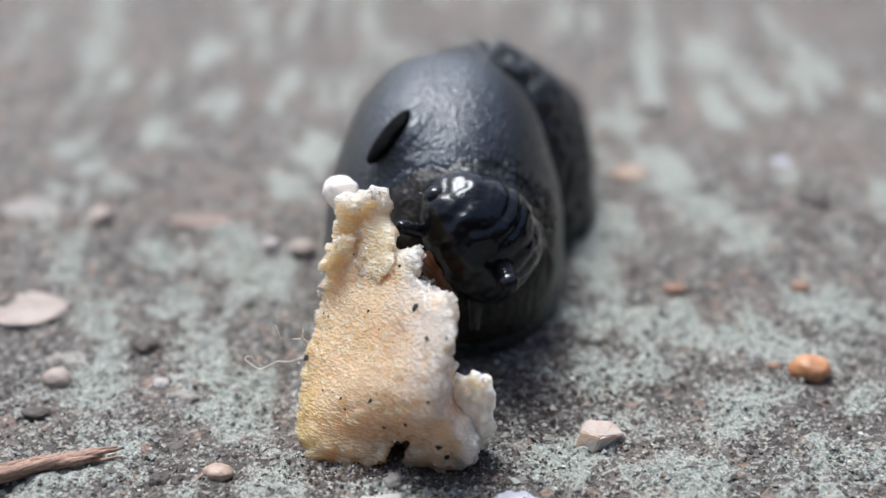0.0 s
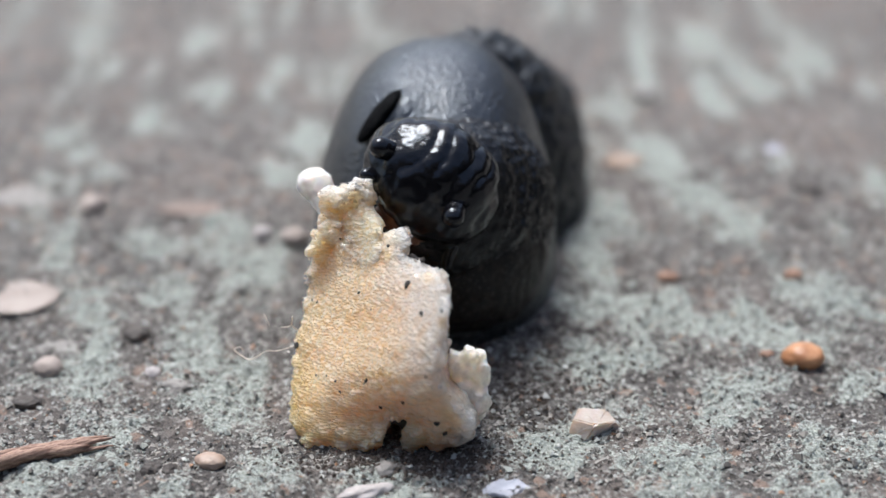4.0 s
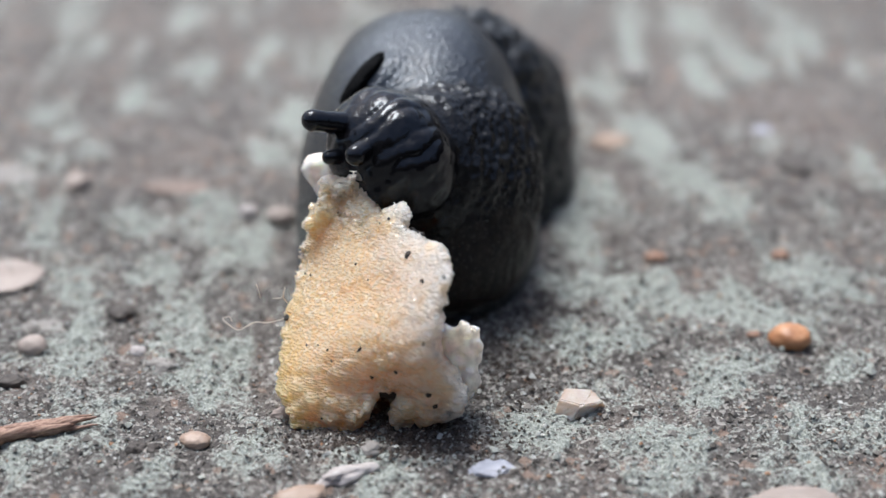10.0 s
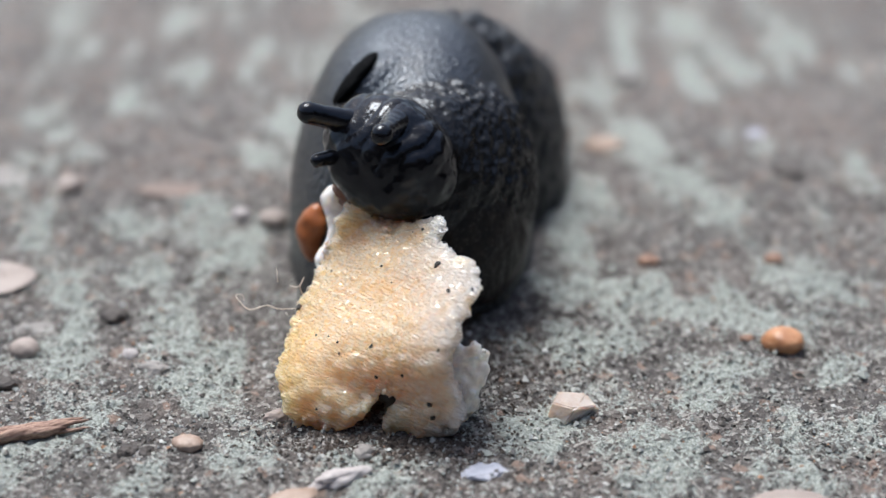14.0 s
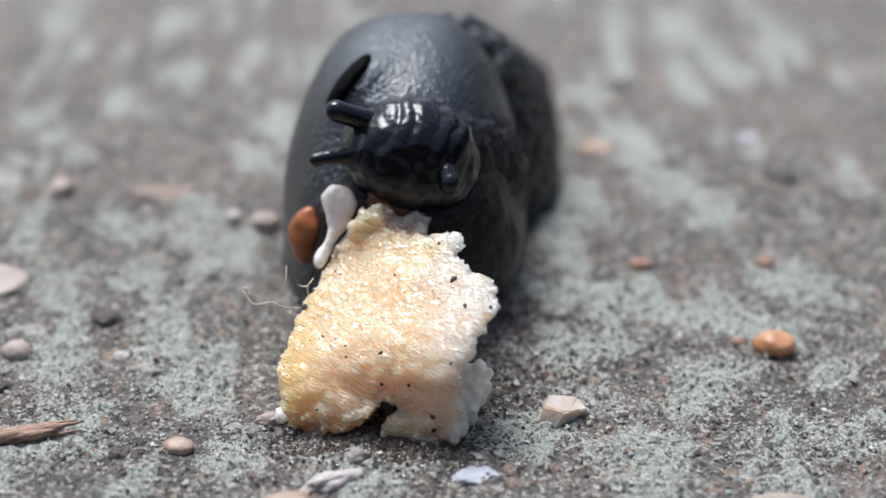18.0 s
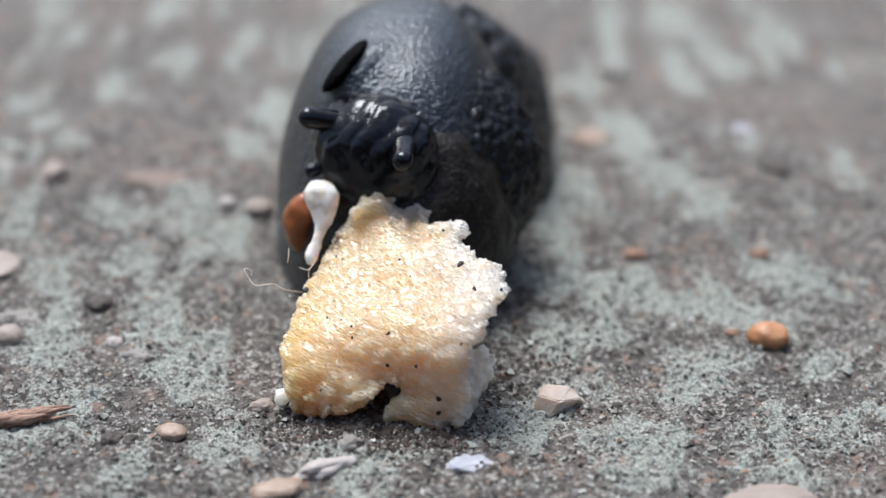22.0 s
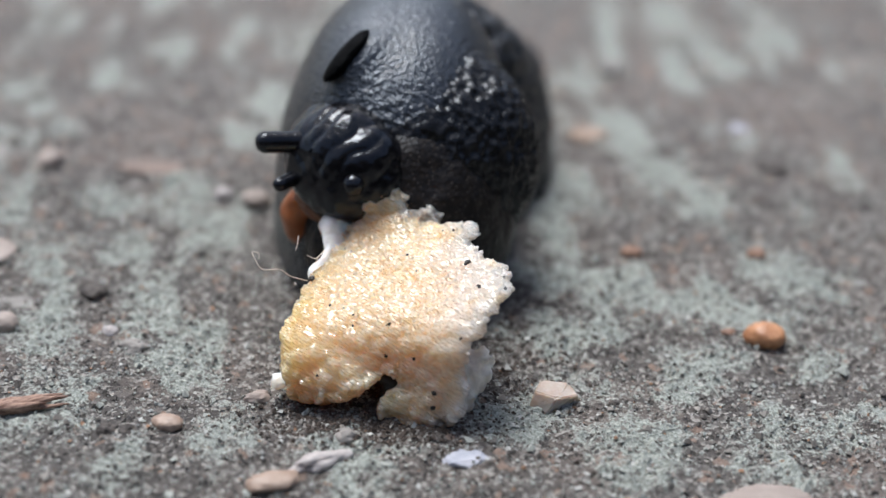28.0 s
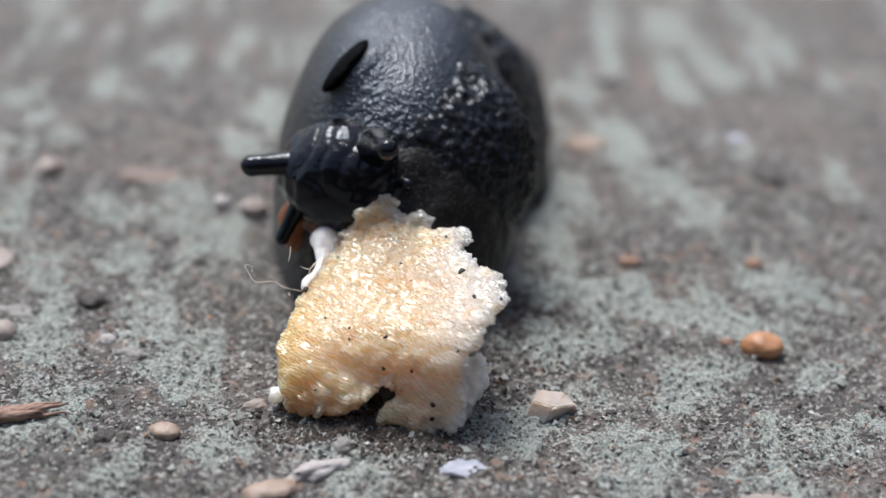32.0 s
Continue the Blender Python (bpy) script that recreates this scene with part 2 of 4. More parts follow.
def loft(rings, across, shape):
    """A closed skin: shape(u, a) gives the point at u from 0 to 1 along it and the angle a round it."""
    bm = bmesh.new()
    rows = []
    for i in range(1, rings):
        u = i / rings
        rows.append([bm.verts.new(shape(u, 2 * math.pi * j / across)) for j in range(across)])
    first, last = bm.verts.new(shape(0.0, 0.0)), bm.verts.new(shape(1.0, 0.0))
    for a, b in zip(rows, rows[1:]):
        for j in range(across):
            k = (j + 1) % across
            bm.faces.new((a[j], a[k], b[k], b[j]))
    for j in range(across):
        k = (j + 1) % across
        bm.faces.new((first, rows[0][k], rows[0][j]))
        bm.faces.new((last, rows[-1][j], rows[-1][k]))
    return bm


def roughen(bm, amount):
    """Push every vertex along its normal by amount(place) millimetres."""
    bm.normal_update()
    moves = [(v, v.normal * amount(v.co)) for v in bm.verts]
    for v, d in moves:
        v.co += d


def pebble(rx, ry, rz, seed, lumps=0.18, level=3, flat=0.0):
    """A worn stone whose base lies at z = 0."""
    bm = bmesh.new()
    bmesh.ops.create_icosphere(bm, subdivisions=level, radius=1.0)
    off = Vector((seed * 3.1, seed * 1.7, seed * 0.9))
    for v in bm.verts:
        d = v.co.normalized()
        k = 1 + lumps * noise.noise(d * 1.3 + off) + lumps * 0.5 * noise.noise(d * 3.1 + off) + flat * 0.3 * round(2 * noise.noise(d * 1.6 + off))
        v.co = Vector((d.x * rx * k, d.y * ry * k, (d.z * k * 0.86 + 0.62) * rz))
    return bm


def chip(rx, ry, rz, seed, corners=13):
    """A broken angular stone with slightly worn edges, its base at z = 0."""
    rng = random.Random(seed)
    bm = bmesh.new()
    for _ in range(corners):
        a, h = rng.uniform(0, 2 * math.pi), rng.choice((0.0, 0.12, 0.85, 1.0))
        r = rng.uniform(0.72, 1.0) * (0.8 if h > 0.5 else 1.0)
        bm.verts.new((rx * r * math.cos(a), ry * r * math.sin(a), rz * h))
    made = bmesh.ops.convex_hull(bm, input=bm.verts)
    bmesh.ops.delete(bm, geom=list({g for g in made["geom_interior"] + made["geom_unused"] if isinstance(g, bmesh.types.BMVert)}), context="VERTS")
    bmesh.ops.bevel(bm, geom=bm.edges[:], offset=0.06 * min(rx, ry), segments=2, affect="EDGES", clamp_overlap=True)
    bmesh.ops.triangulate(bm, faces=bm.faces)
    bmesh.ops.subdivide_edges(bm, edges=bm.edges, cuts=2)
    off = Vector((seed, seed * 2.0, 0))
    roughen(bm, lambda p: 0.05 * noise.noise(p * 1.5 + off) + 0.03 * noise.noise(p * 5 + off))
    return bm


def tube(points, radii, around=10):
    """A round rod through the points, millimetres."""
    bm = bmesh.new()
    rows = []
    for i, p in enumerate(points):
        d = (points[min(i + 1, len(points) - 1)] - points[max(i - 1, 0)]).normalized()
        side = d.cross(Vector((0.13, 0.31, 1))).normalized()
        up = side.cross(d)
        rows.append([bm.verts.new(p + (side * math.cos(2 * math.pi * j / around) + up * math.sin(2 * math.pi * j / around)) * radii[i]) for j in range(around)])
    for a, b in zip(rows, rows[1:]):
        for j in range(around):
            k = (j + 1) % around
            bm.faces.new((a[j], a[k], b[k], b[j]))
    bm.faces.new(rows[0][::-1])
    bm.faces.new(rows[-1])
    return bm


# ---- ground: one sheet of weathered concrete ----
LICHEN_NEAR_RIGHT = [
    (16.5, 16.4), (20.2, 15.5), (23.8, 15.1), (26.2, 13.5), (11.8, 10.4), (23.7, 7.1),
    (22.2, 4), (26.3, 0.8), (30.8, 6.3), (17.6, -2.7), (26.4, -4.3), (10, -1.3),
    (30.5, 19.3), (34.2, 18.3), (18.2, -6.1), (31.7, 0), (16.5, 11.2), (13.1, 18.5),
]
LICHEN_FAR_RIGHT = [
    (23, 70), (22.2, 62.3), (29.7, 71.7), (28.6, 63.8), (45.5, 73.3), (44.4, 60.8),
    (28, 54.4), (18.7, 58.4), (23.4, 46.4), (22.1, 38.9), (24, 35.7), (25.7, 32.2),
    (27.2, 29), (38.7, 53.7), (34.3, 32.2), (39.9, 37), (17.2, 33.9), (14.3, 25.9),
    (38.1, 70), (32.3, 46.1),
]
LICHEN_LEFT = [
    (-23.4, 51.6), (-21.1, 27.7), (-26.9, 27.7), (-34.9, 49.4), (-39.7, 77.2), (-32.8, 67.8),
    (-25.7, 67.8), (-19.3, 60.1), (-13.4, 31.1), (-22.8, 16.3), (-14.6, 14), (-17.4, 20.7),
    (-10.8, 21.7), (-12.1, 9.2), (-20.6, 8.3), (-17.2, -0.6), (-21, -4.8), (-7.8, -2.7),
    (-10.7, 4.7), (-24.5, 7.1), (-13.2, -6.8), (-12.8, 65.3), (-20.9, 71.7), (-0.1, -6.1),
    (1.9, -4.9), (-2.2, -4.9),
]


def value_noise(x, y, seed):
    """Smooth noise from -1 to 1 on arrays."""
    def corner(i, j):
        k = (i.astype(np.int64) * 374761393 + j.astype(np.int64) * 668265263 + seed * 974711) & 0x7FFFFFFF
        k = ((k ^ (k >> 13)) * 1274126177) & 0x7FFFFFFF
        return ((k ^ (k >> 16)) & 0xFFFF) / 32767.5 - 1
    i, j = np.floor(x), np.floor(y)
    fx, fy = x - i, y - j
    fx, fy = fx * fx * (3 - 2 * fx), fy * fy * (3 - 2 * fy)
    low = corner(i, j) * (1 - fx) + corner(i + 1, j) * fx
    high = corner(i, j + 1) * (1 - fx) + corner(i + 1, j + 1) * fx
    return low * (1 - fy) + high * fy


def lichen_cover(x, y):
    """How far lichen covers the slab, 0 to 1, at places in mm."""
    warp_x = x + 1.6 * value_noise(x / 2.3, y / 2.3, 5) + 0.7 * value_noise(x / 0.8, y / 0.8, 6)
    warp_y = y + 2.0 * value_noise(x / 2.3, y / 2.3, 7) + 0.8 * value_noise(x / 0.8, y / 0.8, 8)
    cover = 0.24 + 0.28 * value_noise(x / 5, (y + 0.5 * x) / 9, 1) + 0.34 * value_noise(x / 1.9, (y + 0.6 * x) / 4.2, 2)
    for patches, across, along, much in ((LICHEN_NEAR_RIGHT, 2.4, 2.3, 0.95), (LICHEN_FAR_RIGHT, 1.9, 4.4, 0.52), (LICHEN_LEFT, 2.0, 3.4, 0.80)):
        for px, py in patches:
            d = ((warp_x - px) / across) ** 2 + ((warp_y - py) / along) ** 2
            cover = cover + much * np.exp(-d)
    # farther off the patches run together in slanting streaks
    off = np.clip((y - 22) / 18, 0, 1)
    cover = cover + off * (0.10 + 0.48 * value_noise(x / 2.3, (y + 0.9 * x) / 6.5, 3) + 0.40 * value_noise(x / 1.4, (y - 0.3 * x) / 3.6, 4))
    # past the near ground only the broad tone is kept
    far = np.clip((np.maximum(np.abs(x), np.abs(y - 30)) - 60) / 60, 0, 1)
    return np.clip((cover - 0.12) * (1 - far) + 0.34 * far, 0, 1)


def ground_height(x, y):
    """Relief of the slab in mm."""
    z = 0.30 * value_noise(x / 5.0, y / 5.0, 11) + 0.16 * value_noise(x / 1.6, y / 1.6, 12)
    z = z + 0.15 * value_noise(x / 0.62, y / 0.62, 13) + 0.14 * value_noise(x / 0.36, y / 0.36, 14)
    return z - 0.25


def spaced(low, high, step, reach):
    """Even steps from low to high, then ever wider ones out to the reach."""
    out, d, v = [], step, high
    while v < reach:
        d *= 1.3
        v += d
        out.append(v)
    lower, d, v = [], step, low
    while v > -reach:
        d *= 1.3
        v -= d
        lower.append(v)
    return np.array(lower[::-1] + list(np.arange(low, high + step / 2, step)) + out)


def build_ground():
    xs, ys = spaced(-36, 48, 0.2, 40000.0), np.concatenate([spaced(-14, 40, 0.2, 40000.0)])
    gx, gy = np.meshgrid(xs, ys)
    near = np.clip(1.5 - np.maximum(np.abs(gx - 5), np.abs(gy - 20)) / 400, 0, 1)
    cover = lichen_cover(gx, gy)
    gz = ground_height(gx, gy) * near + cover * near * (0.16 + 0.16 * (1 - 2 * np.abs(value_noise(gx / 0.55, gy / 0.55, 21))))
    co = np.stack([gx, gy, gz], -1).reshape(-1, 3) * MM
    nx, ny = len(xs), len(ys)
    base = (np.arange(ny - 1)[:, None] * nx + np.arange(nx - 1)[None, :]).ravel()
    quads = np.stack([base, base + 1, base + nx + 1, base + nx], -1)
    me = bpy.data.meshes.new("ground")
    me.from_pydata(co.tolist(), [], quads.tolist())
    mark = me.attributes.new("lichen", "FLOAT", "POINT")
    mark.data.foreach_set("value", cover.ravel().astype(np.float32))
    me.polygons.foreach_set("use_smooth", [True] * len(me.polygons))
    me.materials.append(CONCRETE)
    return tagged(new("ground", me), "weathered grey concrete slab with patches of pale green lichen", "ground", kind="structure")


ground = build_ground()


def resting(x, y, turn=0.0, sink=0.0):
    """A pose on the slab at x, y in mm."""
    z = float(ground_height(np.array([x]), np.array([y]))[0])
    return pose(x * MM, y * MM, (z - sink) * MM, 0, 0, turn)


# plain low unseen walls, added behind and beside the camera to block sky light
def sky_blocker(name, length, x, y, turn):
    bm = bmesh.new()
    bmesh.ops.create_cube(bm, size=1.0)
    bmesh.ops.scale(bm, vec=(length, 120, 280), verts=bm.verts)
    bmesh.ops.bevel(bm, geom=bm.edges[:], offset=5, segments=2, affect="EDGES")
    ob = thing(name, bm, BLOCKER_DARK, pose(x, y, 0.1385, 0, 0, turn), "plain unseen dark wall added to keep sky light off the slug", "wall")
    return tagged(ob, kind="structure")


BLOCKER_DARK = stone_material("blocker_dark", (0.035, 0.032, 0.03), (0.06, 0.055, 0.05), 0.9, 0.02)
sky_blocker("blocker_south", 6000, 0, -0.38, 0)
sky_blocker("blocker_east", 3000, 0.60, 1.185, 90)


# ---- the slug ----
slug = new("slug")
slug.matrix_world = pose(3 * MM, 24 * MM, 0)
tagged(slug, "black slug with wet wrinkled skin feeding on a piece of bread", "slug")


def under(parent, ob):
    """Parts of a thing are modelled in the yard's own space."""
    ob.matrix_parent_inverse = parent.matrix_world.inverted()
    return ob


def mantle_shape(u, a):
    y = 24.5 - 13.0 * math.cos(math.pi * u)
    swell = max(math.sin(math.pi * u), 0.0) ** 0.72
    c, s = math.cos(a), math.sin(a)
    x = 2.3 + 0.035 * (y - 24) + 9.1 * swell * math.copysign(abs(c) ** 0.84, c)
    z = 17.5 * swell ** 0.86 * abs(s) ** 0.86 if s > 0 else -0.7 * abs(s) * swell
    return Vector((x, y, z))


PORE, PORE_AXIS = Vector((-0.7, 18.0, 15.3)), Vector((0.62, 0.62, 0.48)).normalized()


def mantle_relief(p):
    d = p - PORE
    along = d.dot(PORE_AXIS)
    across = (d - PORE_AXIS * along).length
    hole = -0.9 * math.exp(-((along / 2.3) ** 2) - (across / 1.15) ** 2)
    fine = noise.voronoi(Vector((p.x / 0.24, p.y / 0.32, p.z / 0.24)))[0][0]
    # the free front edge bears coarser warts
    edge = 1 / (1 + math.exp((p.y - 15.5) * 1.1))
    wart = noise.voronoi(Vector((p.x / 0.55, p.y / 0.6, p.z / 0.55)))[0][0]
    granule = 0.12 * (0.55 - fine) + 0.22 * edge * (0.5 - wart)
    wave = 0.20 * noise.noise(p * 0.2)
    return hole + granule + wave


def body_shape(u, a):
    y = 21 + 41 * u
    rise = math.sin(min(u / 0.36, 1.0) * math.pi / 2) ** 0.6
    c, s = math.cos(a), math.sin(a)
    x = 3.6 + 4.5 * u + 5.0 * u * u + min(11.2 * (1 - u) ** 0.5, 9.8) * rise * c
    z = min(21.8 * (1 - u) ** 0.93, 17.1) * rise * abs(s) if s > 0 else -0.5 * abs(s) * rise * (1 - u)
    return Vector((x, y, z))


def body_relief(p):
    cell = noise.voronoi(Vector((p.x / 1.25, p.y / 2.7, p.z / 1.25)))[0]
    return 0.95 * (0.5 - cell[0]) + 0.25 * noise.noise(p * 1.4)


def neck_shape(u, a):
    y = 16.2 - 6.2 * math.cos(math.pi * u)
    swell = max(math.sin(math.pi * u), 0.0) ** 0.8
    c, s = math.cos(a), math.sin(a)
    x = 3.2 + 0.10 * (y - 16) + 7.5 * swell * math.copysign(abs(c) ** 0.9, c)
    z = 4.0 + (9.4 if s > 0 else 4.4) * s * swell
    return Vector((x, y, z))


def neck_relief(p):
    cell = noise.voronoi(Vector((p.x / 0.55, p.y / 0.6, p.z / 0.9)))[0]
    return 0.16 * (0.5 - cell[0]) + 0.25 * noise.noise(p * 0.45) + 0.08 * math.sin(p.z * 1.9 + 1.6 * noise.noise(p * 0.5))


def foot_shape(u, a):
    y = 12.5 + 36 * u
    swell = max(1 - (2 * u - 1) ** 4, 0.0) ** 0.6 * (1 - 0.35 * u)
    c, s = math.cos(a), math.sin(a)
    return Vector((2.6 + 4.5 * u * u + 8.8 * swell * c, y, 0.5 + 0.9 * s * swell))


def skinned(name, shape, relief, rings, across, skin, label=""):
    bm = loft(rings, across, shape)
    roughen(bm, relief)
    return under(slug, part(name, bm, skin, slug, label))


mantle = skinned("mantle", mantle_shape, mantle_relief, 460, 500, MANTLE_SKIN, "grainy grey-black mantle with an open breathing hole")


def breathing_hole():
    """The open pore in the mantle's flank: a black lens paints its shade."""
    mesh = mantle.data
    near = min(mesh.vertices, key=lambda v: (v.co / MM - PORE).length_squared)
    normal = near.normal
    along = (PORE_AXIS - normal * PORE_AXIS.dot(normal)).normalized()
    frame_of = Matrix((along, normal.cross(along), normal)).transposed().to_4x4()
    bm = bmesh.new()
    bmesh.ops.create_icosphere(bm, subdivisions=5, radius=1.0)
    for v in bm.verts:
        d = v.co.normalized()
        k = 1 + 0.14 * noise.noise(Vector((d.x * 1.6, d.y * 1.6, 3))) + 0.05 * noise.noise(d * 5)
        v.co = frame_of @ Vector((d.x * 2.45 * k, d.y * 1.25 * k * (1 - 0.15 * d.x), d.z * 0.60 - 0.20)) + near.co / MM
    return part("breathing_hole", bm, PORE_SHADE, mantle, "open breathing hole, its inner shade painted as a black lens")


breathing_hole()
hind_body = skinned("hind_body", body_shape, body_relief, 170, 190, BODY_SKIN, "ridged black hind body")
neck = skinned("neck", neck_shape, neck_relief, 110, 130, NECK_SKIN, "smooth dark brown-black neck")
foot = skinned("foot", foot_shape, lambda p: 0.2 * noise.noise(p * 0.9), 60, 60, FOOT_SKIN, "orange foot fringe")


def lobe_shape(u, a):
    s = math.sin(math.pi * u) ** 0.6
    return Vector((-4.1 - 0.35 * u + (1.5 - 0.2 * u) * s * math.cos(a), 14.5 + 1.4 * s * math.sin(a) + 0.6 * u, 8.2 - 4.8 * u))


foot_lobe = skinned("foot_lobe", lobe_shape, lambda p: 0.25 * noise.noise(p * 0.8), 30, 36, FOOT_SKIN, "bright orange lobe of the foot")


def head_mesh():
    """A blunt snout; wet ridges run from the nape over the brow and break up into knobs."""
    bm = bmesh.new()
    bmesh.ops.create_icosphere(bm, subdivisions=6, radius=1.0)
    for v in bm.verts:
        d = v.co.normalized()
        upper = 1 / (1 + math.exp(-(d.z - 0.48) * 8))
        fore = 1 / (1 + math.exp((d.y - 0.35) * 6))
        wave = math.cos(d.x * 11.0 + 1.6 * noise.noise(d * 2.1) + 0.5 * d.y)
        ridge = 0.040 * upper * fore * (abs(wave) ** 0.7 - 0.45)
        knob = 0.045 * fore * max(0.0, 1 - abs(d.z - 0.28) * 3.2) * (0.45 - noise.voronoi(Vector((d.x * 4.2, d.y * 4.0, d.z * 5.5)))[0][0])
        crease = 0.010 * (1 - upper) * fore * math.cos(d.x * 21 + 2.5 * noise.noise(d * 2.5))
        k = 1 + ridge + knob + crease + 0.05 * noise.noise(d * 1.8) + 0.012 * noise.noise(d * 7) + 0.010 * upper * fore * noise.noise(d * 16)
        taper = 1 - 0.16 * max(0.0, -d.z)
        v.co = Vector((d.x * 4.9 * k * taper, d.y * 4.1 * k, d.z * (4.7 if d.z > 0 else 3.1) * k))
    return bm


head = under(slug, part("head", head_mesh(), HEAD_SKIN, slug, "glossy jet-black head with deep folds"))


def mouth_mesh():
    bm = bmesh.new()
    bmesh.ops.create_icosphere(bm, subdivisions=4, radius=1.0)
    for v in bm.verts:
        d = v.co.normalized()
        k = 1 + 0.07 * math.cos(math.atan2(d.x, d.z) * 9) + 0.05 * noise.noise(d * 4)
        v.co = Vector((d.x * 2.0 * k, d.y * 1.1 * k - 2.2, d.z * 1.1 * k - 2.1))
    return bm


def nape_shape(u, a):
    """Links head and mantle; the head's end at z = 0, the root at -z."""
    s = max(math.sin(math.pi * u), 0.0) ** 0.36
    wide = s * (5.1 + 3.2 * u)
    c, s = math.cos(a), math.sin(a)
    # the throat hangs lower than the nape rises
    return Vector((wide * c * (1.12 if c > 0 else 1.0), wide * s * (0.92 if s > 0 else 1.25), 2.0 - 15.8 * u))


def nape_relief(p):
    """Warty behind, smooth and wet towards the head."""
    warty = min(1.0, max(0.0, (0.8 - p.z) / 4.0))
    wart = noise.voronoi(Vector((p.x / 0.62, p.y / 0.62, p.z / 0.62)))[0][0]
    small = noise.voronoi(Vector((p.x / 0.30, p.y / 0.30, p.z / 0.34)))[0][0]
    ring = 0.06 * math.cos(p.z * 3.4 + 1.5 * noise.noise(p * 0.6))
    return (0.42 * (0.5 - wart) + 0.12 * (0.5 - small)) * warty + 0.22 * noise.noise(p * 0.4) + ring


nape = skinned("nape", nape_shape, nape_relief, 210, 230, NAPE_SKIN, "grainy black nape behind the head")

part("mouth", mouth_mesh(), MOUTH_SKIN, head, "brown fleshy mouth")


def tentacle(name, length, thick, bulb, label):
    """A stalk whose tip lies at its origin and which runs back along -z."""
    steps = 26
    pts, radii = [], []
    for i in range(steps + 1):
        s = i / steps
        back = length * s ** 1.3
        round_tip = math.sqrt(max(0.0, 1 - max(0.0, 1 - back / bulb) ** 2))
        grow = bulb * (1 - min(back / (3 * bulb), 1)) + thick * min(back / (3 * bulb), 1) + 1.1 * thick * s ** 3
        pts.append(Vector((0.10 * math.sin(s * 3), 0.12 * s * s, -back)))
        radii.append(max(0.02, round_tip * grow * (1 + 0.012 * math.cos(back * 9))))
    bm = tube(pts, radii, 20)
    return under(slug, part(name, bm, HEAD_SKIN, slug, label))


left_eye_stalk = tentacle("eye_stalk", 5.8, 0.68, 0.76, "glossy black eye stalk")
right_eye_stalk = tentacle("eye_stalk", 4.8, 0.66, 0.74, "glossy black eye stalk")
left_feeler = tentacle("feeler", 3.8, 0.46, 0.50, "short glossy black lower feeler")
right_feeler = tentacle("feeler", 2.4, 0.40, 0.42, "short glossy black lower feeler")


def eye_bulb(parent, r):
    bm = bmesh.new()
    bmesh.ops.create_icosphere(bm, subdivisions=3, radius=r)
    for v in bm.verts:
        v.co.z = v.co.z * 0.8 - r * 0.88
    part("eye", bm, EYE, parent, "dark glossy eye at the stalk's tip")


eye_bulb(left_eye_stalk, 0.36)
eye_bulb(right_eye_stalk, 0.36)

# ---- the bread ----
bread = new("bread_piece")
tagged(bread, "torn moist piece of golden white bread with dark specks", "bread")

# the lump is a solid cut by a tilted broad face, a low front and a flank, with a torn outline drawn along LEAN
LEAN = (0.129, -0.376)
OUTLINE = (
    (-6.6, 0.3), (-7.2, 1.8), (-7.3, 3.6), (-7.3, 6.5), (-7.1, 9.3), (-6.8, 11.8), (-6.4, 13.6), (-5.3, 14.6), (-4.4, 14.5), (-4.1, 13.4),
    (-2.9, 13.2), (-2.4, 13.6), (-0.7, 14.3), (0.2, 14.4), (0.55, 13.8), (0.5, 12.6), (1.2, 12.5), (1.9, 12.0), (3.0, 12.0), (3.7, 11.3),
    (3.95, 10.3), (3.65, 9.2), (4.0, 8.4), (3.6, 7.8), (3.9, 7.0), (3.6, 5.8), (3.9, 4.5), (4.6, 3.8), (5.3, 2.3), (5.2, 0.8),
    (4.4, 0.2), (2.7, -0.5), (1.0, -0.9), (0.6, 0.2), (0.95, 1.8), (0.2, 2.0), (-0.4, 1.2), (-0.9, -0.1), (-2.0, -1.6), (-3.4, -2.2),
    (-4.7, -2.6), (-5.7, -1.2),
)


def hashed(i, j, k, seed):
    """Even random numbers from 0 to 1 for cells of a lattice."""
    h = (i * 73856093) ^ (j * 19349663) ^ (k * 83492791) ^ (seed * 2654435)
    h = (h ^ (h >> 13)) * 1274126177 & 0x7FFFFFFF
    return ((h ^ (h >> 15)) & 0xFFFF) / 65535.0


def cell_noise(p, size, seed):
    """Distance to the nearest and the next seed of a cell pattern, in cells."""
    s = p / np.array(size)
    base = np.floor(s).astype(np.int64)
    near = np.full(len(p), 9.0)
    after = np.full(len(p), 9.0)
    for di in (-1, 0, 1):
        for dj in (-1, 0, 1):
            for dk in (-1, 0, 1):
                i, j, k = base[:, 0] + di, base[:, 1] + dj, base[:, 2] + dk
                d = np.sqrt((i + hashed(i, j, k, seed) - s[:, 0]) ** 2 + (j + hashed(i, j, k, seed + 1) - s[:, 1]) ** 2 + (k + hashed(i, j, k, seed + 2) - s[:, 2]) ** 2)
                after = np.minimum(after, np.maximum(near, d))
                near = np.minimum(near, d)
    return near, after


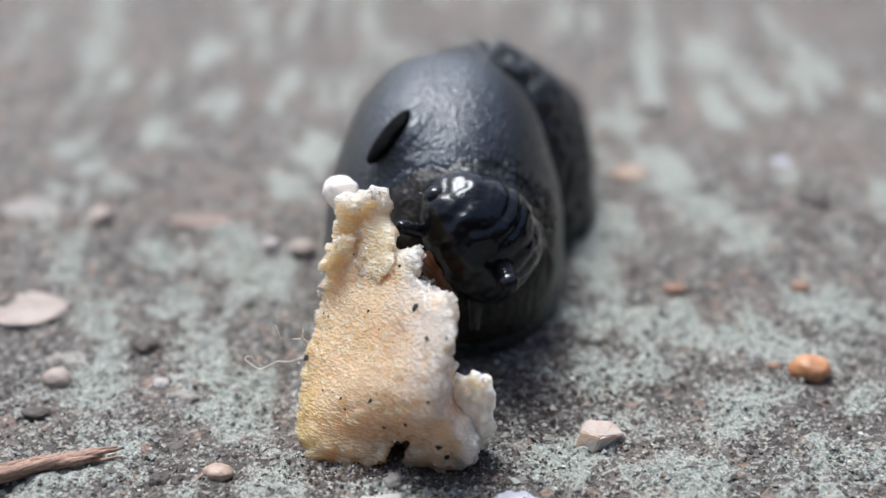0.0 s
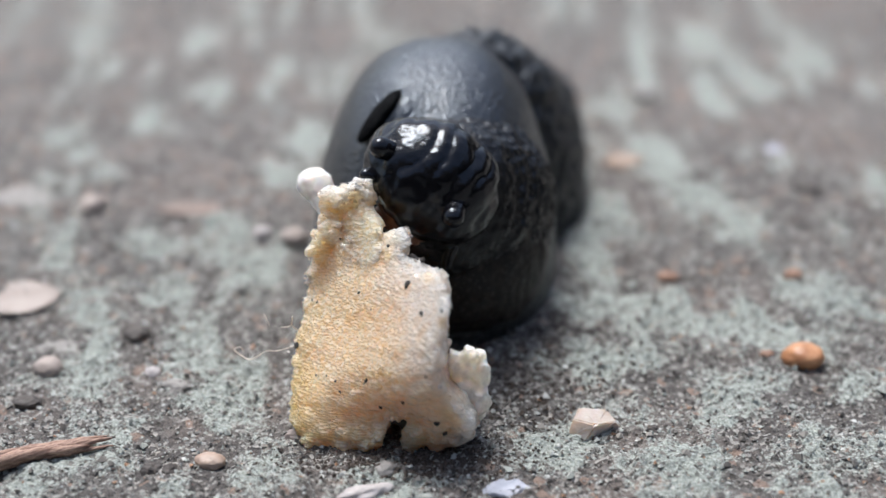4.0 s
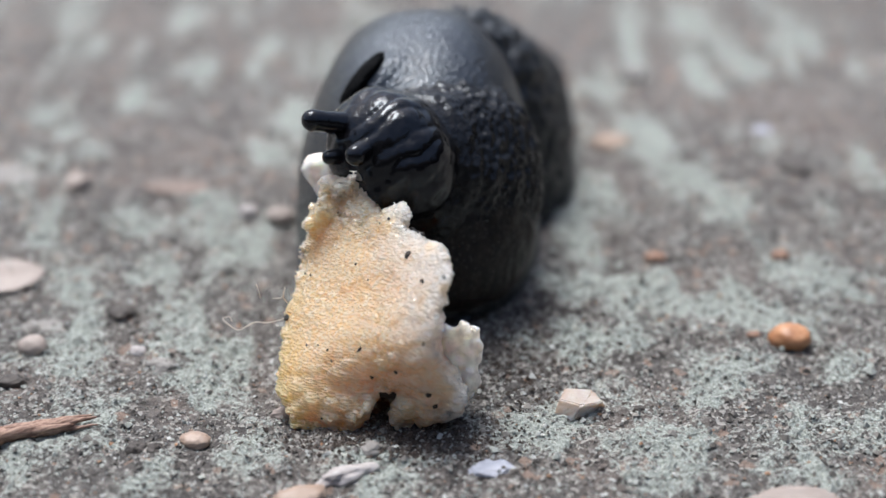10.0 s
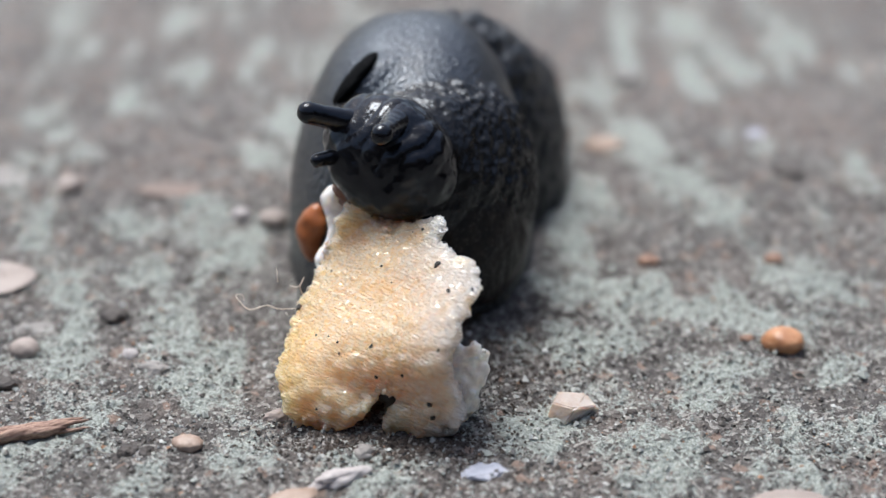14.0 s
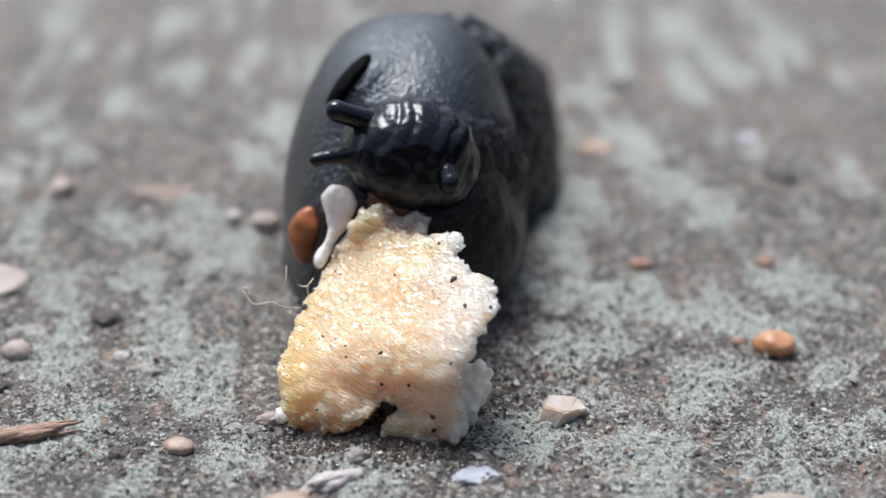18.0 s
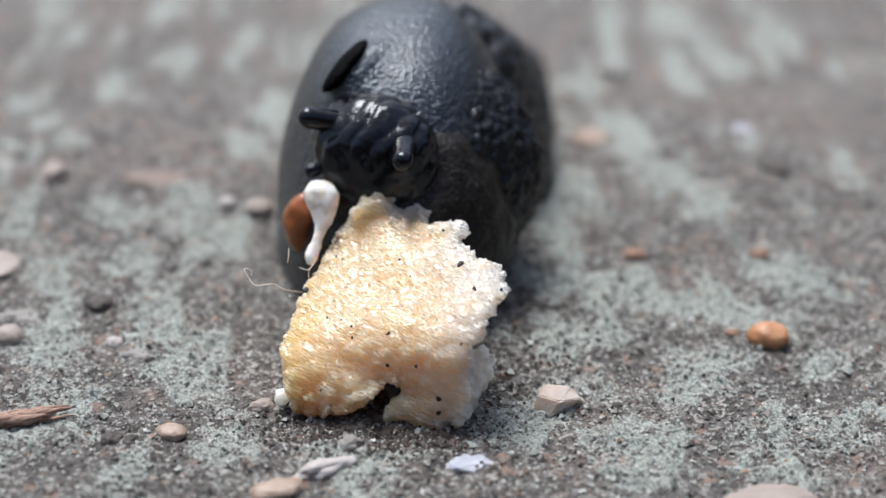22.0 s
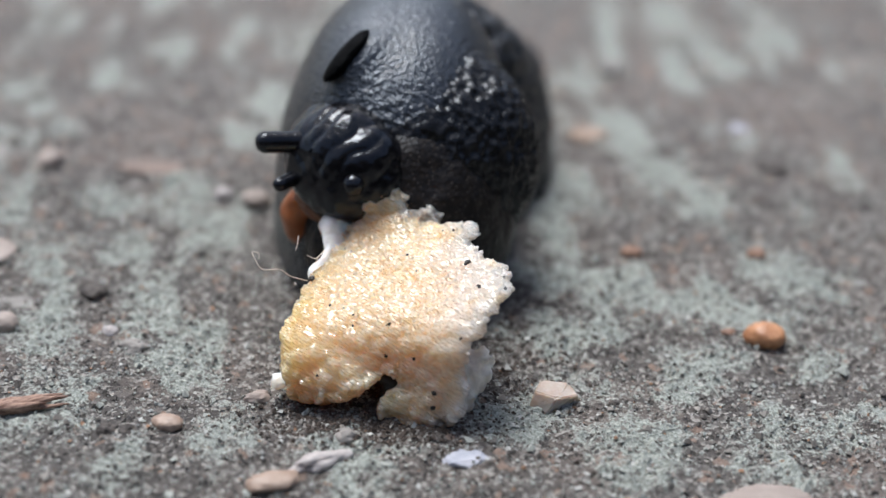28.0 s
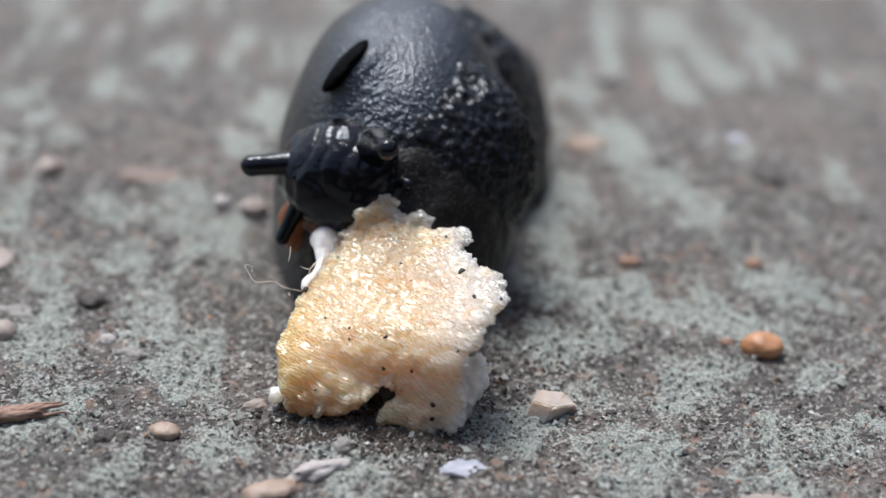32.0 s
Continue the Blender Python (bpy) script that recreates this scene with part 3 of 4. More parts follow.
def soft_noise(p, size, seed):
    """Smooth noise from -1 to 1 at the points p."""
    s = p / size
    b = np.floor(s).astype(np.int64)
    f = s - b
    f = f * f * (3 - 2 * f)
    out = 0
    for di in (0, 1):
        for dj in (0, 1):
            for dk in (0, 1):
                w = np.where(di, f[:, 0], 1 - f[:, 0]) * np.where(dj, f[:, 1], 1 - f[:, 1]) * np.where(dk, f[:, 2], 1 - f[:, 2])
                out = out + w * hashed(b[:, 0] + di, b[:, 1] + dj, b[:, 2] + dk, seed)
    return out * 2 - 1


def outline_distance(a, b, outline):
    """Signed distance to a closed outline, negative inside."""
    best = np.full(a.shape, 1e9)
    inside = np.zeros(a.shape, bool)
    for (x0, y0), (x1, y1) in zip(outline, outline[1:] + outline[:1]):
        dx, dy = x1 - x0, y1 - y0
        t = np.clip(((a - x0) * dx + (b - y0) * dy) / (dx * dx + dy * dy), 0, 1)
        best = np.minimum(best, (a - x0 - t * dx) ** 2 + (b - y0 - t * dy) ** 2)
        if abs(dy) > 1e-9:
            inside ^= ((y0 > b) != (y1 > b)) & (a < x0 + (b - y0) / dy * dx)
    return np.where(inside, -1, 1) * np.sqrt(best)


class OutlineTable:
    """The outline's distance, tabled once on a fine grid."""

    def __init__(self, outline):
        self.step, self.low = 0.05, (-14.0, -10.0)
        a, b = np.meshgrid(self.low[0] + self.step * np.arange(520), self.low[1] + self.step * np.arange(640), indexing="ij")
        self.table = outline_distance(a, b, outline)

    def __call__(self, a, b):
        i = np.clip((a - self.low[0]) / self.step, 0, 518.0)
        j = np.clip((b - self.low[1]) / self.step, 0, 638.0)
        m, n = i.astype(int), j.astype(int)
        f, g = i - m, j - n
        t = self.table
        return (t[m, n] * (1 - f) + t[m + 1, n] * f) * (1 - g) + (t[m, n + 1] * (1 - f) + t[m + 1, n + 1] * f) * g


def soft_max(a, b, k):
    h = np.clip(0.5 + 0.5 * (a - b) / k, 0, 1)
    return b + (a - b) * h + k * h * (1 - h)


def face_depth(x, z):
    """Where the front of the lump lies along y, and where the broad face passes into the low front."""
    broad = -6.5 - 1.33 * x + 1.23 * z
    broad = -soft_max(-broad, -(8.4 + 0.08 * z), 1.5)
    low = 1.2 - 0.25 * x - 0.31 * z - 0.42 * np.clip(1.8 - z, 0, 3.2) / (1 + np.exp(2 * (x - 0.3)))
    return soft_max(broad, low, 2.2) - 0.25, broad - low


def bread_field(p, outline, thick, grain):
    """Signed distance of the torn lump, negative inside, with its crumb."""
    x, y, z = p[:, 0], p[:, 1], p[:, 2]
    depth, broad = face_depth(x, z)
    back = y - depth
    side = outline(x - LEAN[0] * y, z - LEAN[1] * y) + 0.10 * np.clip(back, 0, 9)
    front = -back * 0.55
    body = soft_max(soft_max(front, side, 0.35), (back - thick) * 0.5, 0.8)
    if not grain:
        return body
    torn = np.exp(-((side + 0.2) / 0.55) ** 2)
    lowness = 1 / (1 + np.exp(2.2 * (broad - 0.4)))
    lump, edge = cell_noise(p, (1.25, 1.25, 1.0), 11)
    flake, rim = cell_noise(p + 0.30 * soft_noise(p, 0.8, 3)[:, None] * np.array((0.6, 0.4, 1.0)), (0.44, 0.32, 0.20), 21)
    tooth, _ = cell_noise(p, (0.62, 0.62, 0.62), 31)
    body = body + 0.22 * soft_noise(p, 2.6, 5) + 0.30 * (lump - 0.45) * (0.45 + 0.55 * lowness) - 0.10 * np.minimum(0.3, edge - lump)
    body = body + (0.28 - 0.12 * lowness) * (flake - 0.45) - 0.20 * (1 - 0.6 * lowness) * np.maximum(0, 0.16 - (rim - flake)) / 0.16
    return body + torn * (0.48 * (tooth - 0.42) + 0.25 * soft_noise(p, 0.9, 8))


def solid_mesh(name, field, low, high, step, material):
    """The skin of a solid given by its signed distance, in mm."""
    size = [int((h - l) / step) + 1 for l, h in zip(low, high)]
    axes = [l + step * np.arange(n) for l, n in zip(low, size)]
    grid = np.stack(np.meshgrid(*axes, indexing="ij"), -1).reshape(-1, 3)
    value = field(grid, False)
    close = np.abs(value) < 1.3
    value[close] = field(grid[close], True)
    value = value.reshape(size)
    inside = value < 0
    total, count = np.zeros([n - 1 for n in size] + [3]), np.zeros([n - 1 for n in size])
    corner = np.stack(np.meshgrid(*axes, indexing="ij"), -1)
    cut = lambda axis, lo, hi: tuple(slice(lo, hi) if k == axis else slice(None) for k in range(3))
    quads = []
    for axis in range(3):
        v0, v1 = value[cut(axis, None, -1)], value[cut(axis, 1, None)]
        cross = (v0 < 0) != (v1 < 0)
        at = np.where(cross, v0 / np.where(cross, v0 - v1, 1.0), 0.0)
        place = corner[cut(axis, None, -1)].copy()
        place[..., axis] += at * step
        u, w = [k for k in range(3) if k != axis]
        for du in (0, 1):
            for dw in (0, 1):
                src, dst = [slice(None)] * 3, [slice(None)] * 3
                for k, d in ((u, du), (w, dw)):
                    src[k], dst[k] = slice(d, size[k] - 1 + d), slice(None)
                c = cross[tuple(src)]
                total[tuple(dst)] += np.where(c[..., None], place[tuple(src)], 0)
                count[tuple(dst)] += c
        i = np.argwhere(cross)
        i = i[(i[:, u] > 0) & (i[:, w] > 0) & (i[:, u] < size[u] - 1) & (i[:, w] < size[w] - 1)]
        ring = []
        for du, dw in ((-1, -1), (0, -1), (0, 0), (-1, 0)):
            c = i.copy()
            c[:, u] += du
            c[:, w] += dw
            ring.append(np.ravel_multi_index(c.T, count.shape))
        ring = np.stack(ring, -1)
        flip = inside[cut(axis, None, -1)][tuple(i.T)] ^ (axis == 1)
        quads.append(np.where(flip[:, None], ring, ring[:, ::-1]))
    quads = np.concatenate(quads)
    used, quads = np.unique(quads, return_inverse=True)
    co = (total / np.maximum(count, 1)[..., None]).reshape(-1, 3)[used] * MM
    me = bpy.data.meshes.new(name)
    me.from_pydata(co.tolist(), [], quads.reshape(-1, 4).tolist())
    me.polygons.foreach_set("use_smooth", [True] * len(me.polygons))
    me.materials.append(material)
    return me


def bread_part(name, field, low, high, step, material, label):
    ob = new(name, solid_mesh(name, field, low, high, step, material))
    ob.parent = bread
    return tagged(ob, label)


whole_outline = OutlineTable(OUTLINE)
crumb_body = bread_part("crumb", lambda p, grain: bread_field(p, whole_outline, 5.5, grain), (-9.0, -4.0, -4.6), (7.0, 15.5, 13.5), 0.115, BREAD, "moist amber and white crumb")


def ragged(centre, radii, seed):
    """A torn lump of crumb: a rough ellipsoid."""
    centre, radii = np.array(centre), np.array(radii)

    def field(p, grain):
        d = (p - centre) / radii
        body = (np.sqrt((d * d).sum(1)) - 1) * radii.min()
        if grain:
            lump, _ = cell_noise(p, (0.9, 0.9, 0.9), seed)
            flake, _ = cell_noise(p, (0.45, 0.45, 0.40), seed + 7)
            body = body + 0.45 * soft_noise(p, 1.4, seed) + 0.45 * (lump - 0.45) + 0.30 * (flake - 0.45)
        return body
    reach = radii + 1.0
    return field, centre - reach, centre + reach


def torn_lump(name, centre, radii, seed, material, label, step=0.14):
    field, low, high = ragged(centre, radii, seed)
    return bread_part(name, field, low, high, step, material, label)


torn_lump("flap", (4.9, 2.6, 2.9), (1.5, 1.0, 2.5), 41, CLEAR_CRUMB, "clear whitish torn flap")
torn_lump("crumb_bit", (-5.2, 2.8, -2.5), (0.6, 0.5, 0.45), 65, CLEAR_CRUMB, "white torn bit of crumb")
torn_lump("crumb_shred", (4.3, 0.7, 1.0), (1.2, 0.8, 0.9), 51, BREAD, "small torn shred")

PEAK_HOME = Vector((-3.6, 9.6, 10.9))
PEAK_OUTLINE = ((-6.2, 10.0), (-6.0, 13.0), (-5.9, 15.0), (-5.3, 15.7), (-4.2, 15.6), (-3.6, 16.2), (-2.5, 15.9), (-2.1, 14.4), (-1.4, 13.8), (-1.2, 10.0))
peak_outline = OutlineTable(PEAK_OUTLINE)
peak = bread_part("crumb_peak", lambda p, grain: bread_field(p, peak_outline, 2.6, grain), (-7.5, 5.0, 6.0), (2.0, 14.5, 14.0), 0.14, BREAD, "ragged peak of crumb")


def shred_shape(u, a):
    """A soft blob on a drawn-out strand; its top at z = 0."""
    r = min(1.0, u / 0.13) ** 0.5 * (0.42 + 0.74 / (1 + math.exp((u - 0.36) * 12)))
    r *= min(1.0, (1 - u) / 0.10 + 0.02) ** 0.5
    return Vector((r * math.cos(a) + 0.55 * math.sin(u * 3.2) - 0.3 * u, 0.8 * r * math.sin(a), 0.9 - 5.4 * u))


white_shred_mesh = loft(60, 48, shred_shape)
roughen(white_shred_mesh, lambda p: 0.55 * noise.noise(p * 0.6 + Vector((2, 0, 1))) + 0.07 * noise.noise(p * 1.9) + 0.03 * noise.noise(p * 5.0))
white_shred = part("white_shred", white_shred_mesh, WHITE_SOFT, bread, "soft white shred drawn into a strand")

# dark specks on the crumb: across, up, size, length
SPECKS = (
    (0.92, 11.14, 0.27, 1.0), (2.21, 9.6, 0.13, 1.6), (-1.41, 4.88, 0.12, 2.4), (-0.61, 2.93, 0.13, 1.8), (0.98, 3.45, 0.16, 1.0), (3.14, 2.15, 0.20, 1.2),
    (3.53, 1.32, 0.22, 1.0), (-3.34, 3.71, 0.12, 1.2), (3.65, 10.07, 0.14, 1.4), (2.76, 5.76, 0.10, 1.2), (-5.26, 4.43, 0.09, 1.0), (-4.5, 13.3, 0.09, 1.0),
    (-6.33, 8.94, 0.10, 1.0), (-7.2, 5.9, 0.26, 1.0), (-7.2, 1.5, 0.20, 1.0), (-7.3, 3.0, 0.11, 2.6), (-0.8, 13.2, 0.12, 1.6), (-1.4, 12.9, 0.07, 1.0),
    (-3.7, -0.3, 0.11, 1.0), (2.77, 5.84, 0.09, 1.0), (-3.68, 4.4, 0.09, 1.0), (-4.4, 4.6, 0.08, 1.0), (-2.6, 10.1, 0.08, 1.4), (-1.6, 9.2, 0.07, 1.0), (-5.9, 8.9, 0.08, 1.0),
)


def speck(size, length, seed):
    bm = bmesh.new()
    bmesh.ops.create_icosphere(bm, subdivisions=1, radius=1.0)
    rng = random.Random(seed)
    for v in bm.verts:
        v.co *= rng.uniform(0.6, 1.25)
    bmesh.ops.scale(bm, vec=(size * rng.uniform(0.6, 0.9), size * 0.6, size * length * 0.9), verts=bm.verts)
    return bm


crumb_tree = BVHTree.FromPolygons([v.co.copy() / MM for v in crumb_body.data.vertices], [tuple(f.vertices) for f in crumb_body.data.polygons])
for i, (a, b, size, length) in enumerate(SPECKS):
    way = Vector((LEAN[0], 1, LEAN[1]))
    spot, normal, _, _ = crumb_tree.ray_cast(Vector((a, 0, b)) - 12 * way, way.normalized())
    if spot is None:
        continue
    ob = part("speck", speck(size * 1.3, length, i), SOIL, bread, smooth=False)
    ob.matrix_basis = pose(*(spot * MM), -40, random.Random(i).uniform(-50, 50), 0)

# soil caught on the torn edge and in the hollow under the lump
torn_lump("soil_clump", (2.0, 5.6, 10.3), (0.9, 0.5, 0.4), 71, SOIL, "clump of wet black soil", 0.1)
torn_lump("soil_clump", (0.5, 1.6, 0.9), (0.9, 0.5, 0.7), 81, SOIL, "clump of wet black soil", 0.1)
torn_lump("white_grain", (-7.1, 7.0, 2.5), (0.30, 0.3, 0.3), 91, CLEAR_CRUMB, "clear white grain", 0.1)


def fibre(points, r=0.040):
    fine = []
    for i in range(len(points) - 1):
        a, b = points[max(i - 1, 0)], points[i]
        c, d = points[i + 1], points[min(i + 2, len(points) - 1)]
        for k in range(8):
            t = k / 8
            fine.append(0.5 * ((2 * b) + (c - a) * t + (2 * a - 5 * b + 4 * c - d) * t * t + (3 * b - a - 3 * c + d) * t ** 3))
    fine.append(points[-1])
    return tube(fine, [r * (0.6 + 0.4 * math.sin(math.pi * i / len(fine))) for i in range(len(fine))], 6)


def strand(*points):
    return part("fibre", fibre([Vector(p) + Vector((-0.27, 2.0, -1.2)) for p in points]), FIBRE, bread, "fine pale curled fibre")


strand((-6.2, 5.0, 4.3), (-7.4, 4.6, 4.1), (-8.2, 4.4, 4.2), (-9.2, 4.2, 3.7), (-9.9, 4.3, 4.0), (-10.3, 4.5, 4.3), (-9.9, 4.6, 4.4), (-9.7, 4.5, 4.1))
strand((-6.0, 5.4, 5.0), (-6.4, 5.0, 5.8), (-6.3, 4.8, 6.6), (-6.5, 4.8, 5.9), (-7.1, 4.8, 5.8))
strand((-8.2, 5.2, 6.6), (-8.0, 5.0, 6.1), (-7.9, 5.0, 5.7))

# ---- stones and litter on the slab ----
ORANGE_STONE = stone_material("orange_stone", (0.36, 0.16, 0.075), (0.58, 0.31, 0.16), 0.42, 0.5, 0.15)
PALE_ORANGE = stone_material("pale_orange_stone", (0.30, 0.215, 0.165), (0.40, 0.31, 0.25), 0.6, 0.5)
QUARTZ = stone_material("quartz", (0.42, 0.34, 0.28), (0.57, 0.54, 0.51), 0.25, 0.35, 1.0)
PINK_STONE = stone_material("pink_stone", (0.28, 0.235, 0.21), (0.37, 0.32, 0.29), 0.55, 0.4)
WHITE_STONE = stone_material("white_stone", (0.33, 0.36, 0.43), (0.48, 0.50, 0.57), 0.5, 0.6)
TAN_STONE = stone_material("tan_stone", (0.30, 0.215, 0.165), (0.42, 0.33, 0.27), 0.45, 0.5)
RED_STONE = stone_material("red_stone", (0.22, 0.12, 0.08), (0.32, 0.20, 0.14), 0.6, 0.5)
DARK_STONE = stone_material("dark_stone", (0.04, 0.035, 0.032), (0.10, 0.088, 0.08), 0.7, 0.6)
MUTED_RED = stone_material("muted_red_stone", (0.17, 0.13, 0.11), (0.23, 0.175, 0.15), 0.7, 0.5)
CHALK = stone_material("chalk_stone", (0.36, 0.33, 0.32), (0.52, 0.50, 0.50), 0.5, 0.6)
GREY_STONE = stone_material("grey_stone", (0.20, 0.19, 0.18), (0.30, 0.29, 0.275), 0.7, 0.5)


def stone(name, x, y, size, turn, seed, skin, label, category="stone", lumps=0.2, sink=0.15, flat=0.0, level=4):
    return thing(name, pebble(*size, seed, lumps, level, flat), skin, resting(x, y, turn, sink), label, category, "stones on the slab")


def broken(name, x, y, size, turn, seed, skin, label):
    return thing(name, chip(*size, seed), skin, resting(x, y, turn, 0.1), label, "stone", "stones on the slab", False)


stone("pebble", 28.0, 9.6, (1.45, 1.15, 1.05), -8, 1, ORANGE_STONE, "smooth glossy orange pebble on the concrete", "pebble", 0.10)
stone("pebble", 25.6, 10.2, (0.5, 0.4, 0.35), 20, 2, RED_STONE, "tiny reddish brown pebble beside an orange one", "pebble")
broken("quartz_chip", 12.9, 1.6, (2.1, 1.5, 1.2), 10, 33, QUARTZ, "angular clear buff quartz chip on the concrete")
stone("grit", 16.8, 1.0, (0.42, 0.38, 0.4), 0, 4, DARK_STONE, "small black lump of grit", "grit", 0.4)
broken("stone_flake", 7.1, -5.1, (1.75, 1.15, 0.30), 12, 5, WHITE_STONE, "flat bluish white stone flake")
stone("seed_husk", -11.3, -2.4, (1.0, 0.75, 0.6), -5, 6, TAN_STONE, "small shiny tan seed husk", "seed", 0.12)
stone("grit", -14.8, -3.4, (0.6, 0.5, 0.4), 30, 7, DARK_STONE, "small black lump of grit", "grit", 0.4)
stone("grit", -13.7, -3.4, (0.55, 0.45, 0.4), 70, 8, DARK_STONE, "small black lump of grit", "grit", 0.4)
stone("pebble", 18.7, 42.5, (1.5, 1.5, 0.7), 5, 9, PALE_ORANGE, "pale orange pebble on the concrete", "pebble")
stone("pebble", 20.1, 21.5, (0.85, 0.7, 0.5), 5, 10, RED_STONE, "small reddish pebble on the concrete", "pebble")
stone("grit", 33.5, 37.0, (1.2, 1.0, 0.5), 5, 11, DARK_STONE, "black lump of grit on the concrete", "grit", 0.35)
stone("pebble", -23.9, 8.8, (1.05, 0.95, 0.9), 0, 12, PINK_STONE, "rounded pinkish pebble on the concrete", "pebble", 0.1)
stone("pebble", -11.2, 29.0, (0.8, 0.8, 0.9), 0, 13, CHALK, "round white pebble on the concrete", "pebble", 0.12)
stone("pebble", -8.6, 28.0, (1.1, 1.0, 0.9), 0, 31, PINK_STONE, "rounded pinkish pebble on the concrete", "pebble", 0.15)
stone("grit", -18.6, 13.2, (0.95, 0.8, 0.6), 0, 14, DARK_STONE, "dark red-black lump of grit", "grit", 0.3)
stone("large_stone", -28.3, 18.8, (3.0, 2.4, 0.28), 5, 15, PINK_STONE, "large worn pale pink stone set in the slab", "stone", 0.15)
stone("stone_flake", -23.2, 12.2, (2.2, 0.9, 0.22), 4, 16, GREY_STONE, "flat grey stone flake", "stone", 0.2)
stone("pebble", -25.8, 34.5, (1.2, 1.1, 0.8), 30, 17, PINK_STONE, "rounded pinkish pebble on the concrete", "pebble")
stone("long_stone", -1.7, -6.1, (1.9, 0.7, 0.6), 32, 18, CHALK, "long white stone with rounded ends", "stone", 0.4)
stone("pebble", -4.4, -8.2, (1.7, 0.9, 0.55), 18, 19, TAN_STONE, "long buff stone beside a white one", "stone", 0.15)
stone("stone_flake", 25.0, -8.3, (2.7, 1.3, 0.5), 0, 20, PINK_STONE, "pinkish stone flake half set in the slab", "stone", 0.2)
broken("stone_flake", 22.3, -9.6, (1.6, 0.9, 0.5), 0, 28, WHITE_STONE, "white stone chip beside a pinkish one")
stone("pebble", 32.3, 60.0, (2.6, 2.6, 0.25), 0, 21, PALE_ORANGE, "orange-brown stone set in the slab", "pebble")
stone("pebble", 32.4, 45.8, (0.9, 0.9, 0.5), 0, 22, WHITE_STONE, "small white pebble on the concrete", "pebble")
stone("pebble", -14.7, 6.2, (1.0, 0.8, 0.6), 0, 23, GREY_STONE, "small grey pebble half set in the concrete", "pebble", 0.35, 0.4)
stone("pebble", -16.6, 8.1, (0.6, 0.5, 0.45), 0, 24, CHALK, "tiny white pebble on the concrete", "pebble")
stone("grit", -24.3, 4.3, (0.9, 0.6, 0.5), 20, 25, DARK_STONE, "small black lump of grit", "grit", 0.4)
stone("large_stone", -31.5, 36.5, (3.0, 2.2, 0.3), 0, 26, GREY_STONE, "large pale grey stone set in the slab", "stone", 0.2)
stone("pebble", -17.2, 34.0, (3.0, 1.3, 0.25), 0, 27, MUTED_RED, "long reddish stone set in the slab", "stone", 0.2)
stone("grit", -9.4, 7.2, (0.55, 0.4, 0.35), 0, 29, DARK_STONE, "small black lump of grit", "grit", 0.4)
stone("pebble", 29.5, 21.5, (0.7, 0.6, 0.5), 0, 32, RED_STONE, "small reddish pebble on the concrete", "pebble")
stone("pebble", 22.0, 57.5, (1.3, 1.3, 0.8), 0, 33, GREY_STONE, "small grey pebble on the concrete", "pebble")
stone("pebble", -0.2, -3.4, (0.7, 0.6, 0.5), 0, 34, GREY_STONE, "small grey pebble under the bread's edge", "pebble", 0.3)
stone("pebble", -6.1, 1.0, (0.9, 0.55, 0.5), 25, 35, PINK_STONE, "small pinkish pebble beside the bread", "pebble", 0.25)


def twig():
    """A stem split lengthwise into strips that end at different places."""
    stem = new("twig")
    stem.matrix_world = resting(-20.7, -0.4, 36, 0.1)
    tagged(stem, "dry split brown plant stem on the concrete", "twig")
    rng = random.Random(3)
    for k in range(7):
        side, lift = rng.uniform(-0.5, 0.5), rng.uniform(0.0, 0.55)
        end, fan = rng.uniform(8.2, 11.8), rng.uniform(-0.7, 0.5)
        steps = [i / 30 for i in range(31)]
        pts = [Vector((-9.0 + end * s, -1.2 * s * s + 0.4 * math.sin(s * 4) + side * (1 - 0.3 * s) + fan * s ** 4, 0.30 + lift * (1 - 0.5 * s) + 0.1 * math.sin(s * 5 + k))) for s in steps]
        wide = rng.uniform(0.24, 0.42)
        bm = tube(pts, [wide * (1 - 0.85 * s ** 5) * (1 + 0.12 * math.sin(i * 1.7 + k)) for i, s in enumerate(steps)], 10)
        roughen(bm, lambda p: 0.07 * noise.noise(Vector((p.x * 0.5, p.y * 4, p.z * 4))) + 0.04 * noise.noise(p * 4))
        part("strip", bm, WOOD, stem)


twig()


def scattered(name, x, y, size, seed, skin, label, category):
    """Loose angular grains, too many to count, in one mesh."""
    rng = np.random.default_rng(seed)
    count = len(x)
    z = ground_height(x, y) + 0.18 * lichen_cover(x, y) + size * 0.35
    corners = np.array([(1, 0, 0), (-1, 0, 0), (0, 1, 0), (0, -1, 0), (0, 0, 0.8), (0, 0, -0.8)], float)
    faces = np.array([(0, 2, 4), (2, 1, 4), (1, 3, 4), (3, 0, 4), (2, 0, 5), (1, 2, 5), (3, 1, 5), (0, 3, 5)])
    turn = rng.uniform(0, 2 * np.pi, count)
    jit = corners[None] * rng.uniform(0.55, 1.35, (count, 6, 1)) + rng.normal(0, 0.15, (count, 6, 3))
    c, s = np.cos(turn)[:, None], np.sin(turn)[:, None]
    co = np.stack([jit[..., 0] * c - jit[..., 1] * s, jit[..., 0] * s + jit[..., 1] * c, jit[..., 2]], -1) * size[:, None, None]
    co += np.stack([x, y, z], -1)[:, None]
    tri = (faces[None] + 6 * np.arange(count)[:, None, None]).reshape(-1, 3)
    me = bpy.data.meshes.new(name)
    me.from_pydata((co.reshape(-1, 3) * MM).tolist(), [], tri.tolist())
    me.materials.append(skin)
    return tagged(new(name, me), label, category, kind="stuff")


